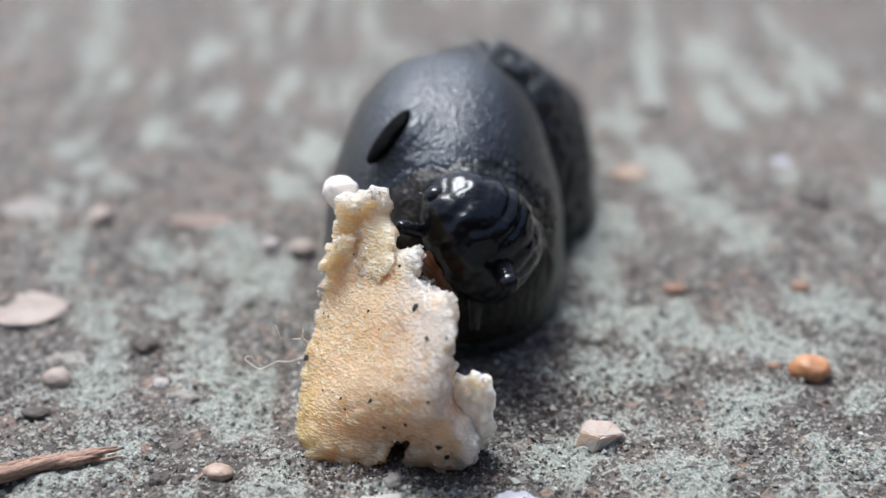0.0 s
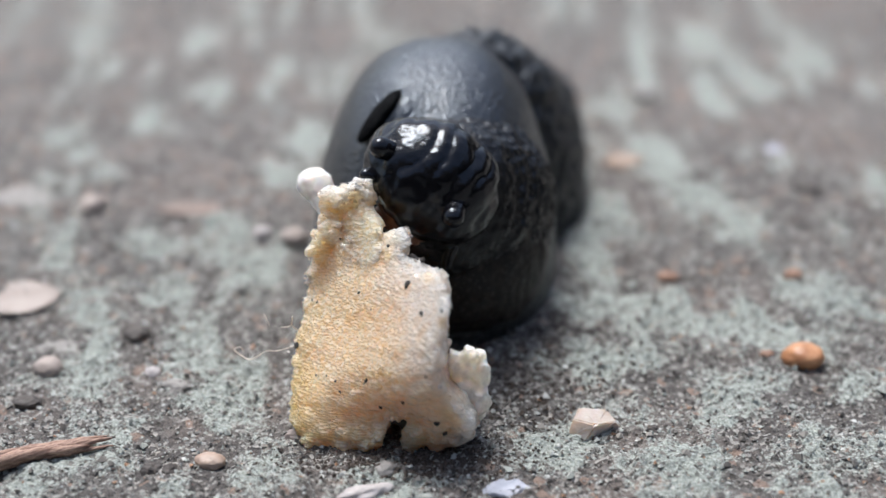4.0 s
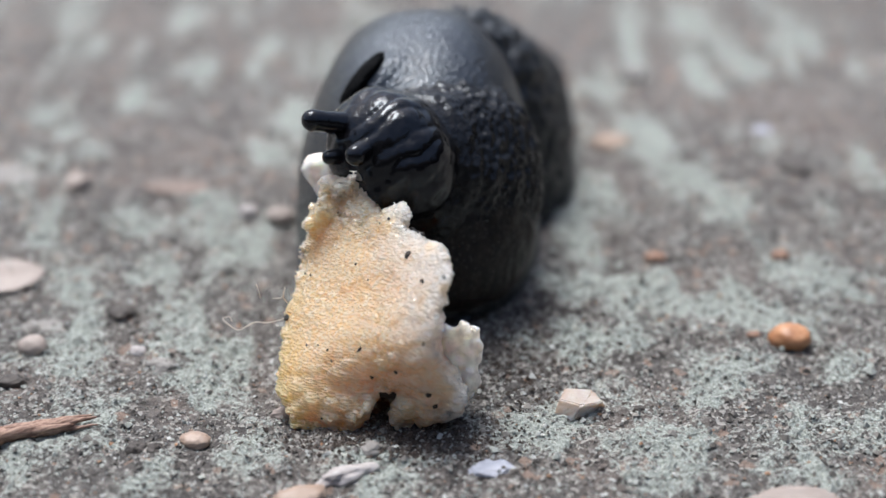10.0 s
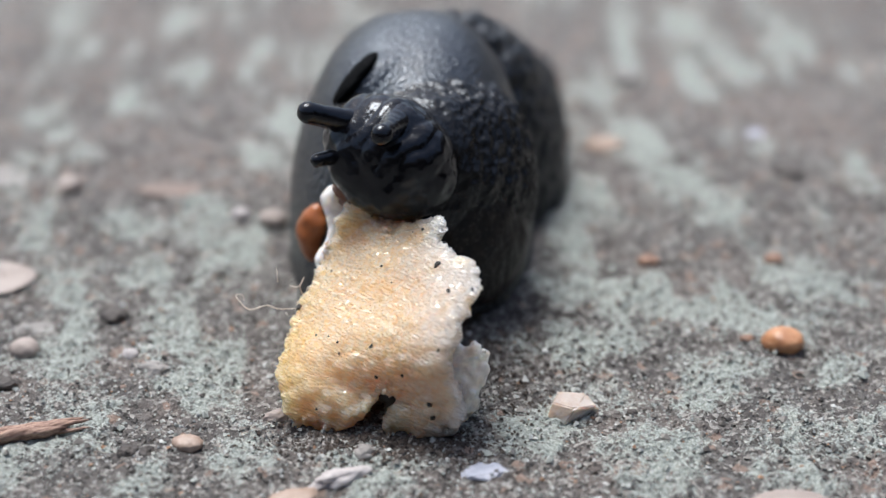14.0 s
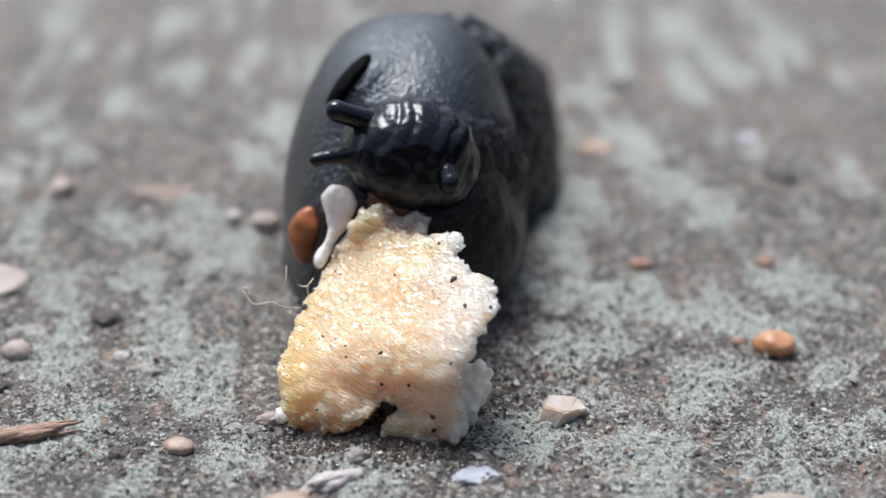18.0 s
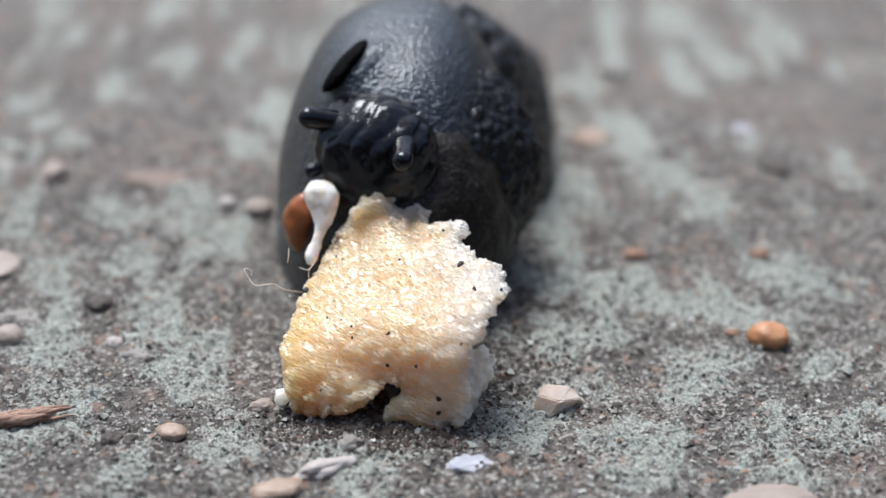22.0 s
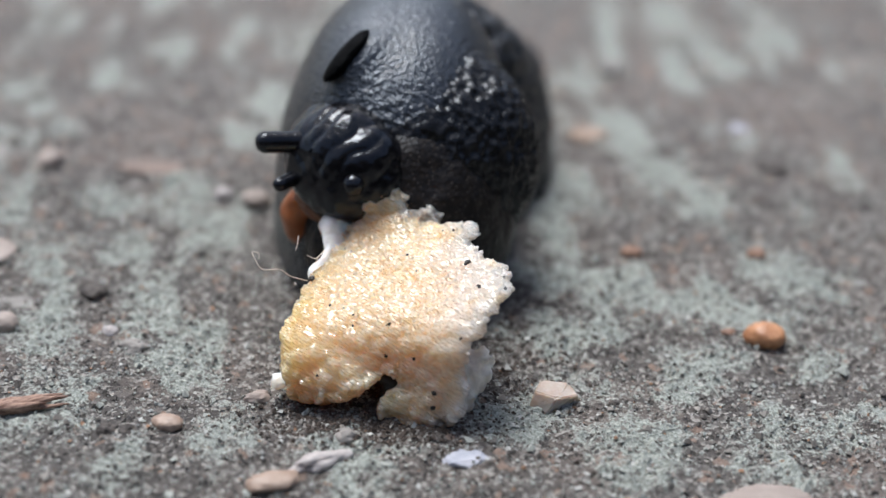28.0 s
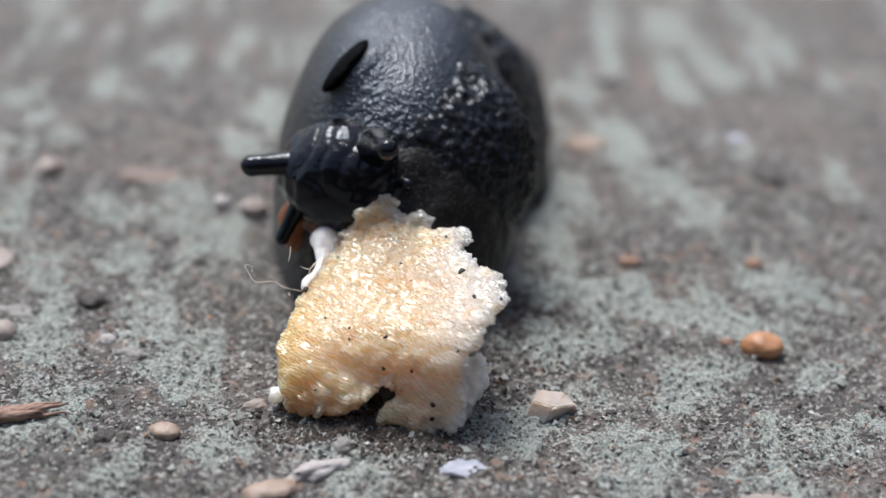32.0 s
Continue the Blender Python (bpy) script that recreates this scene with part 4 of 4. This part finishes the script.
def loose_grains():
    rng = np.random.default_rng(7)
    count = 26000
    x, y = rng.uniform(-32, 42, count), -12 + 44 * rng.random(count) ** 1.4
    size = 0.06 + 0.15 * rng.random(count) ** 3 + 0.20 * (rng.random(count) > 0.988)
    scattered("sand", x, y, size, 8, GRAINS, "loose grey sand grains scattered over the slab", "sand")
    # dark soil crumbs round the bread's foot; beside the slug they imitate shadow
    count = 2600
    pick = rng.random(count)
    x = np.where(pick < 0.6, rng.normal(1.0, 3.6, count), rng.normal(9.0, 3.0, count))
    y = np.where(pick < 0.6, rng.normal(-2.2, 1.3, count), rng.normal(8.0, 4.5, count))
    scattered("soil", x, y, 0.06 + 0.16 * rng.random(count) ** 2.5, 9, SOIL_CRUMBS, "dark brown soil crumbs round the bread and standing in for shade by the slug", "soil")


loose_grains()


# ---- what moves ----
# seconds, place in mm, turn as a vector in radians
BREAD_ROWS = [
    (0, -0.33, -2.26, 0.29, 0.0982, -0.0153, -0.1025),
    (0.5, -0.51, -2.13, 0.53, 0.0818, -0.0809, -0.105),
    (1, -0.2, -1.99, 0.43, 0.0704, -0.0319, -0.0785),
    (1.5, -0.01, -1.84, 0.53, 0.0536, -0.0213, -0.0565),
    (2, -0.15, -1.86, 0.37, 0.0623, -0.0163, -0.0694),
    (2.5, -0.04, -1.88, 0.49, 0.0564, -0.009, -0.0572),
    (3, 0.17, -1.97, 0.48, 0.0528, 0.0172, -0.0411),
    (3.5, -0, -1.89, 0.57, 0.059, -0.0407, -0.0412),
    (5.5, 0.18, -1.72, 0.67, 0.0201, -0.0118, -0.0208),
    (6, 0.27, -1.55, 0.82, 0.0032, -0.0138, -0.0049),
    (6.5, 0.04, -1.55, 0.73, 0.0145, -0.0342, -0.0185),
    (7, 0.24, -1.38, 0.69, 0.0024, 0.0099, -0.0075),
    (7.5, -0.1, -1.34, 0.75, 0.0154, -0.0839, -0.0149),
    (8, 0.21, -1.25, 0.83, -0.0204, -0.0077, -0.0039),
    (8.5, 0.04, -0.98, 0.77, -0.0216, -0.0456, -0.0005),
    (9, 0.05, -1.09, 0.79, 0, 0, 0),
    (9.5, 0.06, -1.2, 0.81, -0.019, -0.0004, -0.0072),
    (10, 0.15, -1.68, 1.08, -0.0416, 0.0426, -0.0149),
    (10.5, 0.07, -1.6, 1.13, -0.0592, 0.0481, -0.0241),
    (11, 0.1, -1.62, 1.14, -0.0695, 0.0792, -0.0293),
    (11.5, 0.13, -1.62, 1.3, -0.0982, 0.0969, -0.0354),
    (12, 0.11, -1.76, 1.19, -0.0937, 0.1434, -0.0485),
    (12.5, 0.16, -1.49, 1.21, -0.1242, 0.1695, -0.0515),
    (13, 0.21, -1.68, 1.21, -0.1171, 0.2113, -0.055),
    (13.5, 0.25, -1.65, 1.16, -0.1309, 0.2388, -0.0586),
    (14, 0.26, -1.54, 1.13, -0.142, 0.2535, -0.0607),
    (14.5, 0.32, -1.6, 1.04, -0.1394, 0.2903, -0.0584),
    (16.5, 0.62, -1.61, 0.89, -0.1598, 0.3733, -0.0407),
    (17, 0.63, -1.69, 0.9, -0.1591, 0.3777, -0.0406),
    (17.5, 0.68, -1.62, 0.95, -0.1707, 0.3724, -0.0337),
    (18, 0.79, -1.67, 0.95, -0.1736, 0.3909, -0.0254),
    (18.5, 0.85, -1.65, 0.96, -0.1771, 0.3899, -0.0207),
    (19, 0.88, -1.69, 0.97, -0.1821, 0.3942, -0.0148),
    (19.5, 1.12, -1.52, 1.22, -0.2146, 0.3909, 0.0117),
    (20, 1.31, -1.48, 1.17, -0.225, 0.4164, 0.0334),
    (20.5, 1.39, -1.37, 1.36, -0.243, 0.4029, 0.0402),
    (21, 1.48, -1.4, 1.37, -0.2594, 0.4355, 0.0482),
    (21.5, 1.43, -1.39, 1.24, -0.2488, 0.4483, 0.0408),
    (22, 1.44, -1.44, 1.27, -0.2501, 0.4477, 0.0354),
    (22.5, 1.44, -1.4, 1.24, -0.2556, 0.4558, 0.0354),
    (23, 1.43, -1.37, 1.29, -0.259, 0.4554, 0.027),
    (23.5, 1.42, -1.39, 1.3, -0.2644, 0.4654, 0.0184),
    (24, 1.37, -1.32, 1.36, -0.2804, 0.4748, 0.0099),
    (24.5, 1.45, -1.31, 1.46, -0.2987, 0.4777, 0.0097),
    (25, 1.4, -1.29, 1.53, -0.3062, 0.487, -0.0011),
    (25.5, 1.39, -1.22, 1.5, -0.3096, 0.493, -0.0109),
    (27.5, 1.37, -1.45, 1.72, -0.318, 0.5028, -0.0283),
    (28, 1.3, -1.56, 1.61, -0.298, 0.4961, -0.0343),
    (28.5, 1.35, -1.38, 1.54, -0.3053, 0.4998, -0.0238),
    (29, 1.32, -1.33, 1.48, -0.289, 0.4931, -0.034),
    (29.5, 1.33, -1.33, 1.39, -0.2764, 0.4877, -0.026),
    (30, 1.3, -1.35, 1.38, -0.2699, 0.4953, -0.0311),
    (30.5, 1.35, -1.37, 1.33, -0.2652, 0.487, -0.0171),
    (31, 1.35, -1.42, 1.26, -0.2521, 0.4777, -0.0135),
    (31.5, 1.39, -1.39, 1.27, -0.2507, 0.4766, 0.0008),
    (32, 1.4, -1.43, 1.25, -0.2446, 0.4699, 0.0098),
]
# seconds, place in mm, turns in degrees
HEAD_ROWS = [
    (0, 4.5, 11, 9.5, 10, 60, 10),
    (3, 3.5, 11, 10.9, 5, 45, 0),
    (3.5, 2.2, 11.2, 12, 0, 40, -10),
    (5.5, 2.5, 11.8, 12.7, 0, 35, -15),
    (6, 2.4, 12, 12.6, 0, 32, -20),
    (7, 1.9, 12, 12.4, 0, 32, -30),
    (8, 1.7, 12, 12.5, 0, 32, -45),
    (9, 0.6, 12, 12.6, 0, 35, -48),
    (11, 0.6, 12, 12.6, 0, 35, -48),
    (13, 0.8, 12, 12.7, 0, 30, -42),
    (14.5, 1.1, 11.8, 12.5, 0, 25, -35),
    (16.5, 1.7, 12.7, 12.7, -5, 20, -15),
    (17, 2.1, 12.9, 12.5, -5, 20, -10),
    (18, 2.8, 13.7, 11.9, -5, 18, -5),
    (19, 3.1, 14.4, 11.4, -5, 18, 0),
    (20, 2.6, 15.2, 10.6, -5, 18, -5),
    (21, 1.5, 14.9, 11.2, -5, 20, -20),
    (22, 0.9, 14.8, 10.7, 0, 22, -35),
    (23, 0.3, 14.6, 10.7, 0, 25, -42),
    (24, 0.2, 14.5, 9.8, 0, 25, -45),
    (25, -0, 14.5, 9.7, 0, 22, -50),
    (27.5, -1.3, 14.4, 9.7, 0, 20, -50),
    (28, -1, 14.3, 9.6, 0, 18, -50),
    (29, -1.1, 14.3, 9.4, 0, 15, -50),
    (30, -0.8, 14.2, 9.3, 0, 12, -42),
    (31, -0.7, 14.2, 9.2, 0, 8, -30),
    (32, -0.9, 14.1, 9.2, 0, 6, -25),
]
# seconds, tip and root in mm
LEFT_EYE_ROWS = [
    (0, 1.6, 9.8, 13.4, 6, 10.6, 12),
    (3, -0.1, 9.8, 15.2, 3.5, 10.6, 13.2),
    (3.5, -0.9, 8.7, 15.8, 2.1, 10.8, 13.9),
    (5.5, -1.9, 10.6, 17.8, 1.8, 11.5, 14.7),
    (6, -2.8, 9.8, 17.6, 0.8, 11.6, 14.8),
    (7, -3.2, 10.8, 16.5, 0.8, 11.6, 14.8),
    (7.5, -3.2, 10.8, 17, 1.1, 11.6, 14.9),
    (8, -4.3, 10.8, 16.5, 0.8, 11.6, 14.8),
    (9, -4.7, 9.7, 17, -1.1, 11.6, 15.2),
    (10, -4.9, 9.8, 16.4, -1.2, 11.6, 15),
    (11, -4.5, 9.2, 17.5, -1.2, 11.6, 15.2),
    (12, -4.4, 9.2, 17, -1.1, 11.6, 15.1),
    (13, -4.5, 9.3, 17.3, -1.1, 11.6, 15.5),
    (14, -4.7, 9.8, 17.2, -0.9, 11.6, 15.3),
    (14.5, -4.6, 9.2, 17.1, -1.1, 11.5, 15.2),
    (16.5, -4, 11.5, 17, 0.7, 12.3, 15.2),
    (17, -3.1, 11.6, 17.6, 1.1, 12.6, 15.4),
    (18, -2.6, 12.4, 16.5, 1.8, 13.4, 14.4),
    (19, -1.5, 11.8, 16.9, 1.9, 14, 14.2),
    (20, -2.8, 13.9, 15, 1.7, 14.8, 13),
    (21, -3.6, 13, 14.4, 0.3, 14.6, 13.5),
    (22, -4.3, 13.6, 14.4, -0, 14.4, 13.2),
    (23, -5, 13.3, 13.7, -1, 14.2, 13.6),
    (24, -5.4, 13.3, 12.5, -1.1, 14.2, 12.1),
    (25, -6, 13.3, 12.2, -1.8, 14.2, 12.3),
    (27.5, -6.6, 12.2, 13.4, -2.9, 14, 12.1),
    (28, -7.1, 12.6, 12.2, -3, 14, 11.6),
    (29, -7.3, 12.9, 12.3, -3.2, 14, 11.6),
    (29.5, -7.3, 12.8, 12.8, -3.1, 13.9, 11.5),
    (30, -7.5, 13, 11, -3.1, 13.8, 10.9),
    (30.5, -7.2, 13, 11.1, -2.9, 13.8, 10.9),
    (31, -7.4, 12.9, 10.8, -2.8, 13.8, 10.8),
    (32, -8, 12.9, 10.9, -2.9, 13.8, 10.9),
]
RIGHT_EYE_ROWS = [
    (0, 7.2, 5.5, 8.7, 6.3, 10, 9.6),
    (3, 3.9, 5.9, 10.8, 5.2, 10, 11.4),
    (3.5, 3.9, 6, 11.4, 4.6, 10.2, 12.1),
    (5.5, 3.2, 6.4, 14.1, 4.2, 10.8, 14),
    (6, 2.2, 6.4, 13.7, 3.4, 11, 13.3),
    (7, 1.1, 7.2, 13.6, 3.2, 11, 13.5),
    (7.5, 0.5, 7.4, 13.8, 2.8, 11, 13.8),
    (8, -0.1, 7.8, 13.6, 2.3, 11, 14.2),
    (9, -1.2, 7.2, 14.5, 0.9, 11, 14.5),
    (10, -1.8, 7.4, 14.7, 0.7, 11, 14.6),
    (11, -1.6, 7.5, 14.7, 0.8, 11, 14.9),
    (12, -1.5, 7.5, 14.9, 0.8, 11, 15),
    (13, -0.8, 7.1, 15.3, 1, 11, 15.4),
    (14, 0.5, 6.5, 16.8, 1.8, 11, 15.8),
    (14.5, 0.9, 6.6, 16.1, 2.1, 10.8, 15.8),
    (16.5, 3.8, 8.4, 13.4, 3.6, 11.7, 15.2),
    (17, 4.9, 7.3, 14.6, 4.3, 11.9, 14.8),
    (18, 5.8, 9.4, 11.9, 4.8, 12.8, 14.1),
    (19, 7, 8.7, 13.2, 5.6, 13.4, 13.5),
    (20, 6.6, 9.8, 12.1, 5.2, 14.2, 13),
    (21, 4.4, 9.1, 12.5, 3.5, 14, 12.7),
    (22, 2.7, 8.8, 13.2, 2.7, 13.8, 12.8),
    (23, 0.8, 8.9, 13.5, 1.5, 13.6, 13.2),
    (24, 0.8, 8.9, 12, 1.6, 13.6, 11.8),
    (25, 0.2, 9.4, 11.4, 0.8, 13.6, 12.4),
    (27.5, -0.6, 9.2, 11, -0.5, 13.4, 12.1),
    (28, -0.4, 9.3, 10.4, -0.3, 13.4, 11.7),
    (29, -0.5, 10.4, 9.8, -0.1, 13.4, 12.2),
    (29.5, -0, 9, 11.4, -0.2, 13.3, 12.1),
    (30, 0.4, 8.3, 12.6, -0, 13.2, 12.3),
    (30.5, 1.4, 8, 13.4, 0.5, 13.2, 12.3),
    (31, 1.6, 7.7, 14.7, 0.6, 13.2, 12.2),
    (32, 1.9, 7.7, 15, 0.8, 13.2, 12.3),
]
LEFT_FEELER_ROWS = [
    (0, -0.3, 8.7, 11.7, 2.7, 9.9, 10.2),
    (1, -1.8, 8.7, 13.9, 1.6, 9.9, 11.9),
    (3, -1.9, 8.7, 14.3, 1.2, 9.9, 12.9),
    (3.5, -2, 8.9, 14.3, 0.8, 10.1, 12.8),
    (5.5, -2.8, 9.5, 14.7, 0.4, 10.7, 13.4),
    (6, -3.2, 9.2, 14.5, -0.3, 10.9, 13.3),
    (7, -2, 8.6, 13.7, 0, 10.9, 12.5),
    (9, -3.4, 9.2, 13.5, -0.9, 10.9, 12.9),
    (11, -3.7, 9.1, 14.5, -1.2, 10.9, 13.4),
    (12, -4, 9.2, 14.1, -1.4, 10.9, 13.5),
    (13, -4.1, 8.9, 13.9, -1.6, 10.9, 13.3),
    (14, -3.9, 8.9, 14, -1.5, 10.8, 13.6),
    (14.5, -4.1, 9.1, 12.7, -1.6, 10.7, 13.3),
    (16.5, -4, 10.4, 13.2, -0.5, 11.6, 13.7),
    (17, -3.4, 10.5, 14.5, -0.4, 11.7, 14.1),
    (18, -3.7, 11.2, 13.2, 0.5, 12.5, 13.2),
    (19, -3, 12.1, 12.9, 0.4, 13.3, 12.8),
    (20, -3.5, 12.8, 11.1, 0.5, 14, 11.8),
    (21, -3.5, 11.8, 11.5, -1.1, 13.8, 11.5),
    (22, -3.8, 12.5, 10.7, -1.1, 13.7, 11.3),
    (23, -3.3, 11.6, 11.3, -1, 13.5, 11.2),
    (24, -3.7, 11.6, 12, -1.4, 13.4, 11.1),
    (25, -4.1, 11.4, 12, -1.7, 13.4, 11),
    (27.5, -5.7, 10.9, 11.5, -3.7, 13.3, 10.8),
    (28, -5.7, 10.9, 9.8, -3.5, 13.2, 9.7),
    (29, -5.8, 11, 9.1, -3.9, 13.2, 9.5),
    (29.5, -6.8, 11.9, 9.3, -4, 13.1, 10),
    (30, -5.9, 11.9, 7.6, -3.4, 13.1, 9.2),
    (30.5, -6.7, 11.9, 7.6, -3.8, 13.1, 9.4),
    (31, -5.6, 11.8, 6.5, -3.3, 13.1, 8.9),
    (32, -5.3, 11.8, 5.7, -3.7, 13, 8.7),
]
RIGHT_FEELER_ROWS = [
    (0, 4.9, 9.1, 3.4, 5.1, 10.2, 7.1),
    (3, 3.5, 9.1, 6.1, 4.6, 10.2, 8.8),
    (6, 3, 9.6, 9.2, 3.6, 11.2, 11),
    (9, 0.6, 9.4, 11.4, 1.6, 11.2, 11.9),
    (13, 1.9, 9.1, 13.4, 2.2, 11.2, 13.5),
    (14, 2.7, 9.2, 12.2, 2.5, 11.1, 12.9),
    (14.5, 3.3, 8.9, 12.4, 2.8, 11, 12.9),
    (16.5, 4.6, 10.6, 9.4, 3.7, 11.9, 11.6),
    (17, 5.9, 10.3, 10.6, 4.6, 12.1, 12.1),
    (18, 6.3, 11.5, 8.5, 5, 12.9, 10.9),
    (19, 7.2, 12, 8.5, 5.6, 13.6, 10.3),
    (20, 6, 12.6, 8, 4.9, 14.3, 9.7),
    (21, 4.7, 12.3, 9.1, 3.7, 14.1, 10.5),
    (22, 4.3, 11.8, 9.5, 3.2, 14, 10.3),
    (23, 2.9, 11.6, 11, 2.2, 13.8, 11.3),
    (25, 2.3, 11.8, 9.3, 2, 13.7, 10.1),
    (29, 1.8, 11.2, 9.8, 1.3, 13.5, 10),
    (30, 2.5, 11, 10.5, 1.5, 13.4, 10.4),
    (31, 3.3, 10.9, 11, 1.8, 13.4, 10.6),
    (32, 3.4, 10.9, 11, 1.8, 13.3, 10.5),
]
SHRED_ROWS = [
    (0, -4.2, 11.0, 13.0, -3.6, 9.3, 11.2),
    (3, -4.6, 11.4, 12.6, -3.9, 9.8, 10.9),
    (6, -5.2, 11.6, 12.1, -4.6, 10.0, 10.3),
    (9, -4.7, 11.8, 12.0, -4.2, 10.4, 9.9),
    (11, -4.5, 12, 11.6, -4.1, 10.5, 9.5),
    (12, -4.4, 12, 11.0, -4.1, 10.6, 8.9),
    (13, -3.1, 11.5, 10.4, -3.4, 9.3, 7.5),
    (14.5, -2.8, 11.6, 9.8, -3.4, 9.3, 6.8),
    (17, -2.4, 11.4, 10.2, -3.3, 8.8, 6.4),
    (19, -2.4, 11.2, 10.1, -2.9, 8.3, 6.4),
    (21, -3.3, 11.2, 9.9, -3.3, 8.1, 6),
    (23, -3.1, 11.2, 9.2, -3.1, 8.1, 5.9),
    (25, -2.4, 10.8, 7.9, -3, 7.8, 5.5),
    (28, -2.1, 10.6, 7.0, -2.7, 7.5, 5.7),
    (32, -2.5, 10.2, 6.8, -2.9, 7.5, 5.9),
]
# seconds, place of the peak on the lump in mm
PEAK_ROWS = [(0, -3.6, 11.0, 12.2), (3, -3.6, 10.8, 11.9), (6, -3.6, 10.4, 11.5), (9, -3.6, 10.0, 11.2), (11, -3.5, 10.0, 10.9), (13, -3.3, 10.0, 10.3), (17, -3.1, 9.8, 9.8), (21, -3.0, 9.5, 9.6), (32, -3.0, 9.4, 9.5)]
# seconds, shift of the mantle in mm, tilt in degrees
MANTLE_ROWS = [(0, 0.4, 0.0, -0.5, 5.0), (3, 0.35, 0.0, -0.4, 4.0), (6, 0.15, 0.0, -0.2, 1.5), (9, 0, 0, 0, 0), (14.5, 0, 0, 0.2, -0.5), (20, 0.1, 0, 0.3, -0.5), (25, 0.1, 0, 0.7, 0.5), (32, 0.15, 0, 0.8, 1.0)]


def turned(x, y, z, a, b, c):
    v = Vector((a, b, c))
    turn = Matrix.Rotation(v.length, 4, v.normalized()) if v.length > 1e-6 else Matrix()
    return Matrix.Translation(mm(x, y, z)) @ turn


def bread_pose(t):
    """The bread's pose between its rows."""
    for a, b in zip(BREAD_ROWS, BREAD_ROWS[1:]):
        if t <= b[0]:
            k = (t - a[0]) / (b[0] - a[0])
            return turned(*[p + (q - p) * k for p, q in zip(a[1:], b[1:])])
    return turned(*BREAD_ROWS[-1][1:])


def pointing(tip, root):
    """Origin at the tip, +z from root to tip."""
    d = Vector(tip) - Vector(root)
    side = Vector((0, 1, 0)).cross(d).normalized() if abs(d.normalized().y) < 0.98 else Vector((1, 0, 0))
    up = d.normalized()
    third = up.cross(side)
    m = Matrix((side, third, up)).transposed().to_4x4()
    return Matrix.Translation(mm(*tip)) @ m


def motions():
    walk(bread, [(r[0], turned(*r[1:])) for r in BREAD_ROWS])
    walk(white_shred, [(r[0], bread_pose(r[0]).inverted() @ Matrix.Translation(mm(0.3 if r[0] > 12 else 0, 0, 0)) @ pointing(r[1:4], r[4:7])) for r in SHRED_ROWS])
    walk(peak, [(r[0], pose(*(mm(*r[1:]) - PEAK_HOME * MM))) for r in PEAK_ROWS])
    walk(foot_lobe, [(t, pose(*mm(x, y, 0))) for t, x, y in ((0, 2.0, 2.0), (11, 2.0, 2.0), (13, 0, 0), (32, 0, 0))])
    pivot = mm(3, 25, 0)
    walk(mantle, [(t, Matrix.Translation(mm(x, y, z)) @ Matrix.Translation(pivot) @ pose(0, 0, 0, tilt) @ Matrix.Translation(-pivot)) for t, x, y, z, tilt in MANTLE_ROWS])
    walk(head, [(r[0], pose(r[1] * MM, r[2] * MM, r[3] * MM, 0, 0, r[6]) @ pose(0, 0, 0, r[4], r[5], 0)) for r in HEAD_ROWS])
    # the nape rises as the head comes out
    walk(nape, [(r[0], pointing(Vector(r[1:4]) + Vector((0.3, 1.0, -0.3)), (3.4, 19.6, 7.4 + 1.3 * min(1.0, max(0.0, (r[0] - 5) / 9))))) for r in HEAD_ROWS])
    for ob, rows in ((left_eye_stalk, LEFT_EYE_ROWS), (right_eye_stalk, RIGHT_EYE_ROWS), (left_feeler, LEFT_FEELER_ROWS), (right_feeler, RIGHT_FEELER_ROWS)):
        walk(ob, [(r[0], pointing(r[1:4], r[4:7])) for r in rows])


motions()
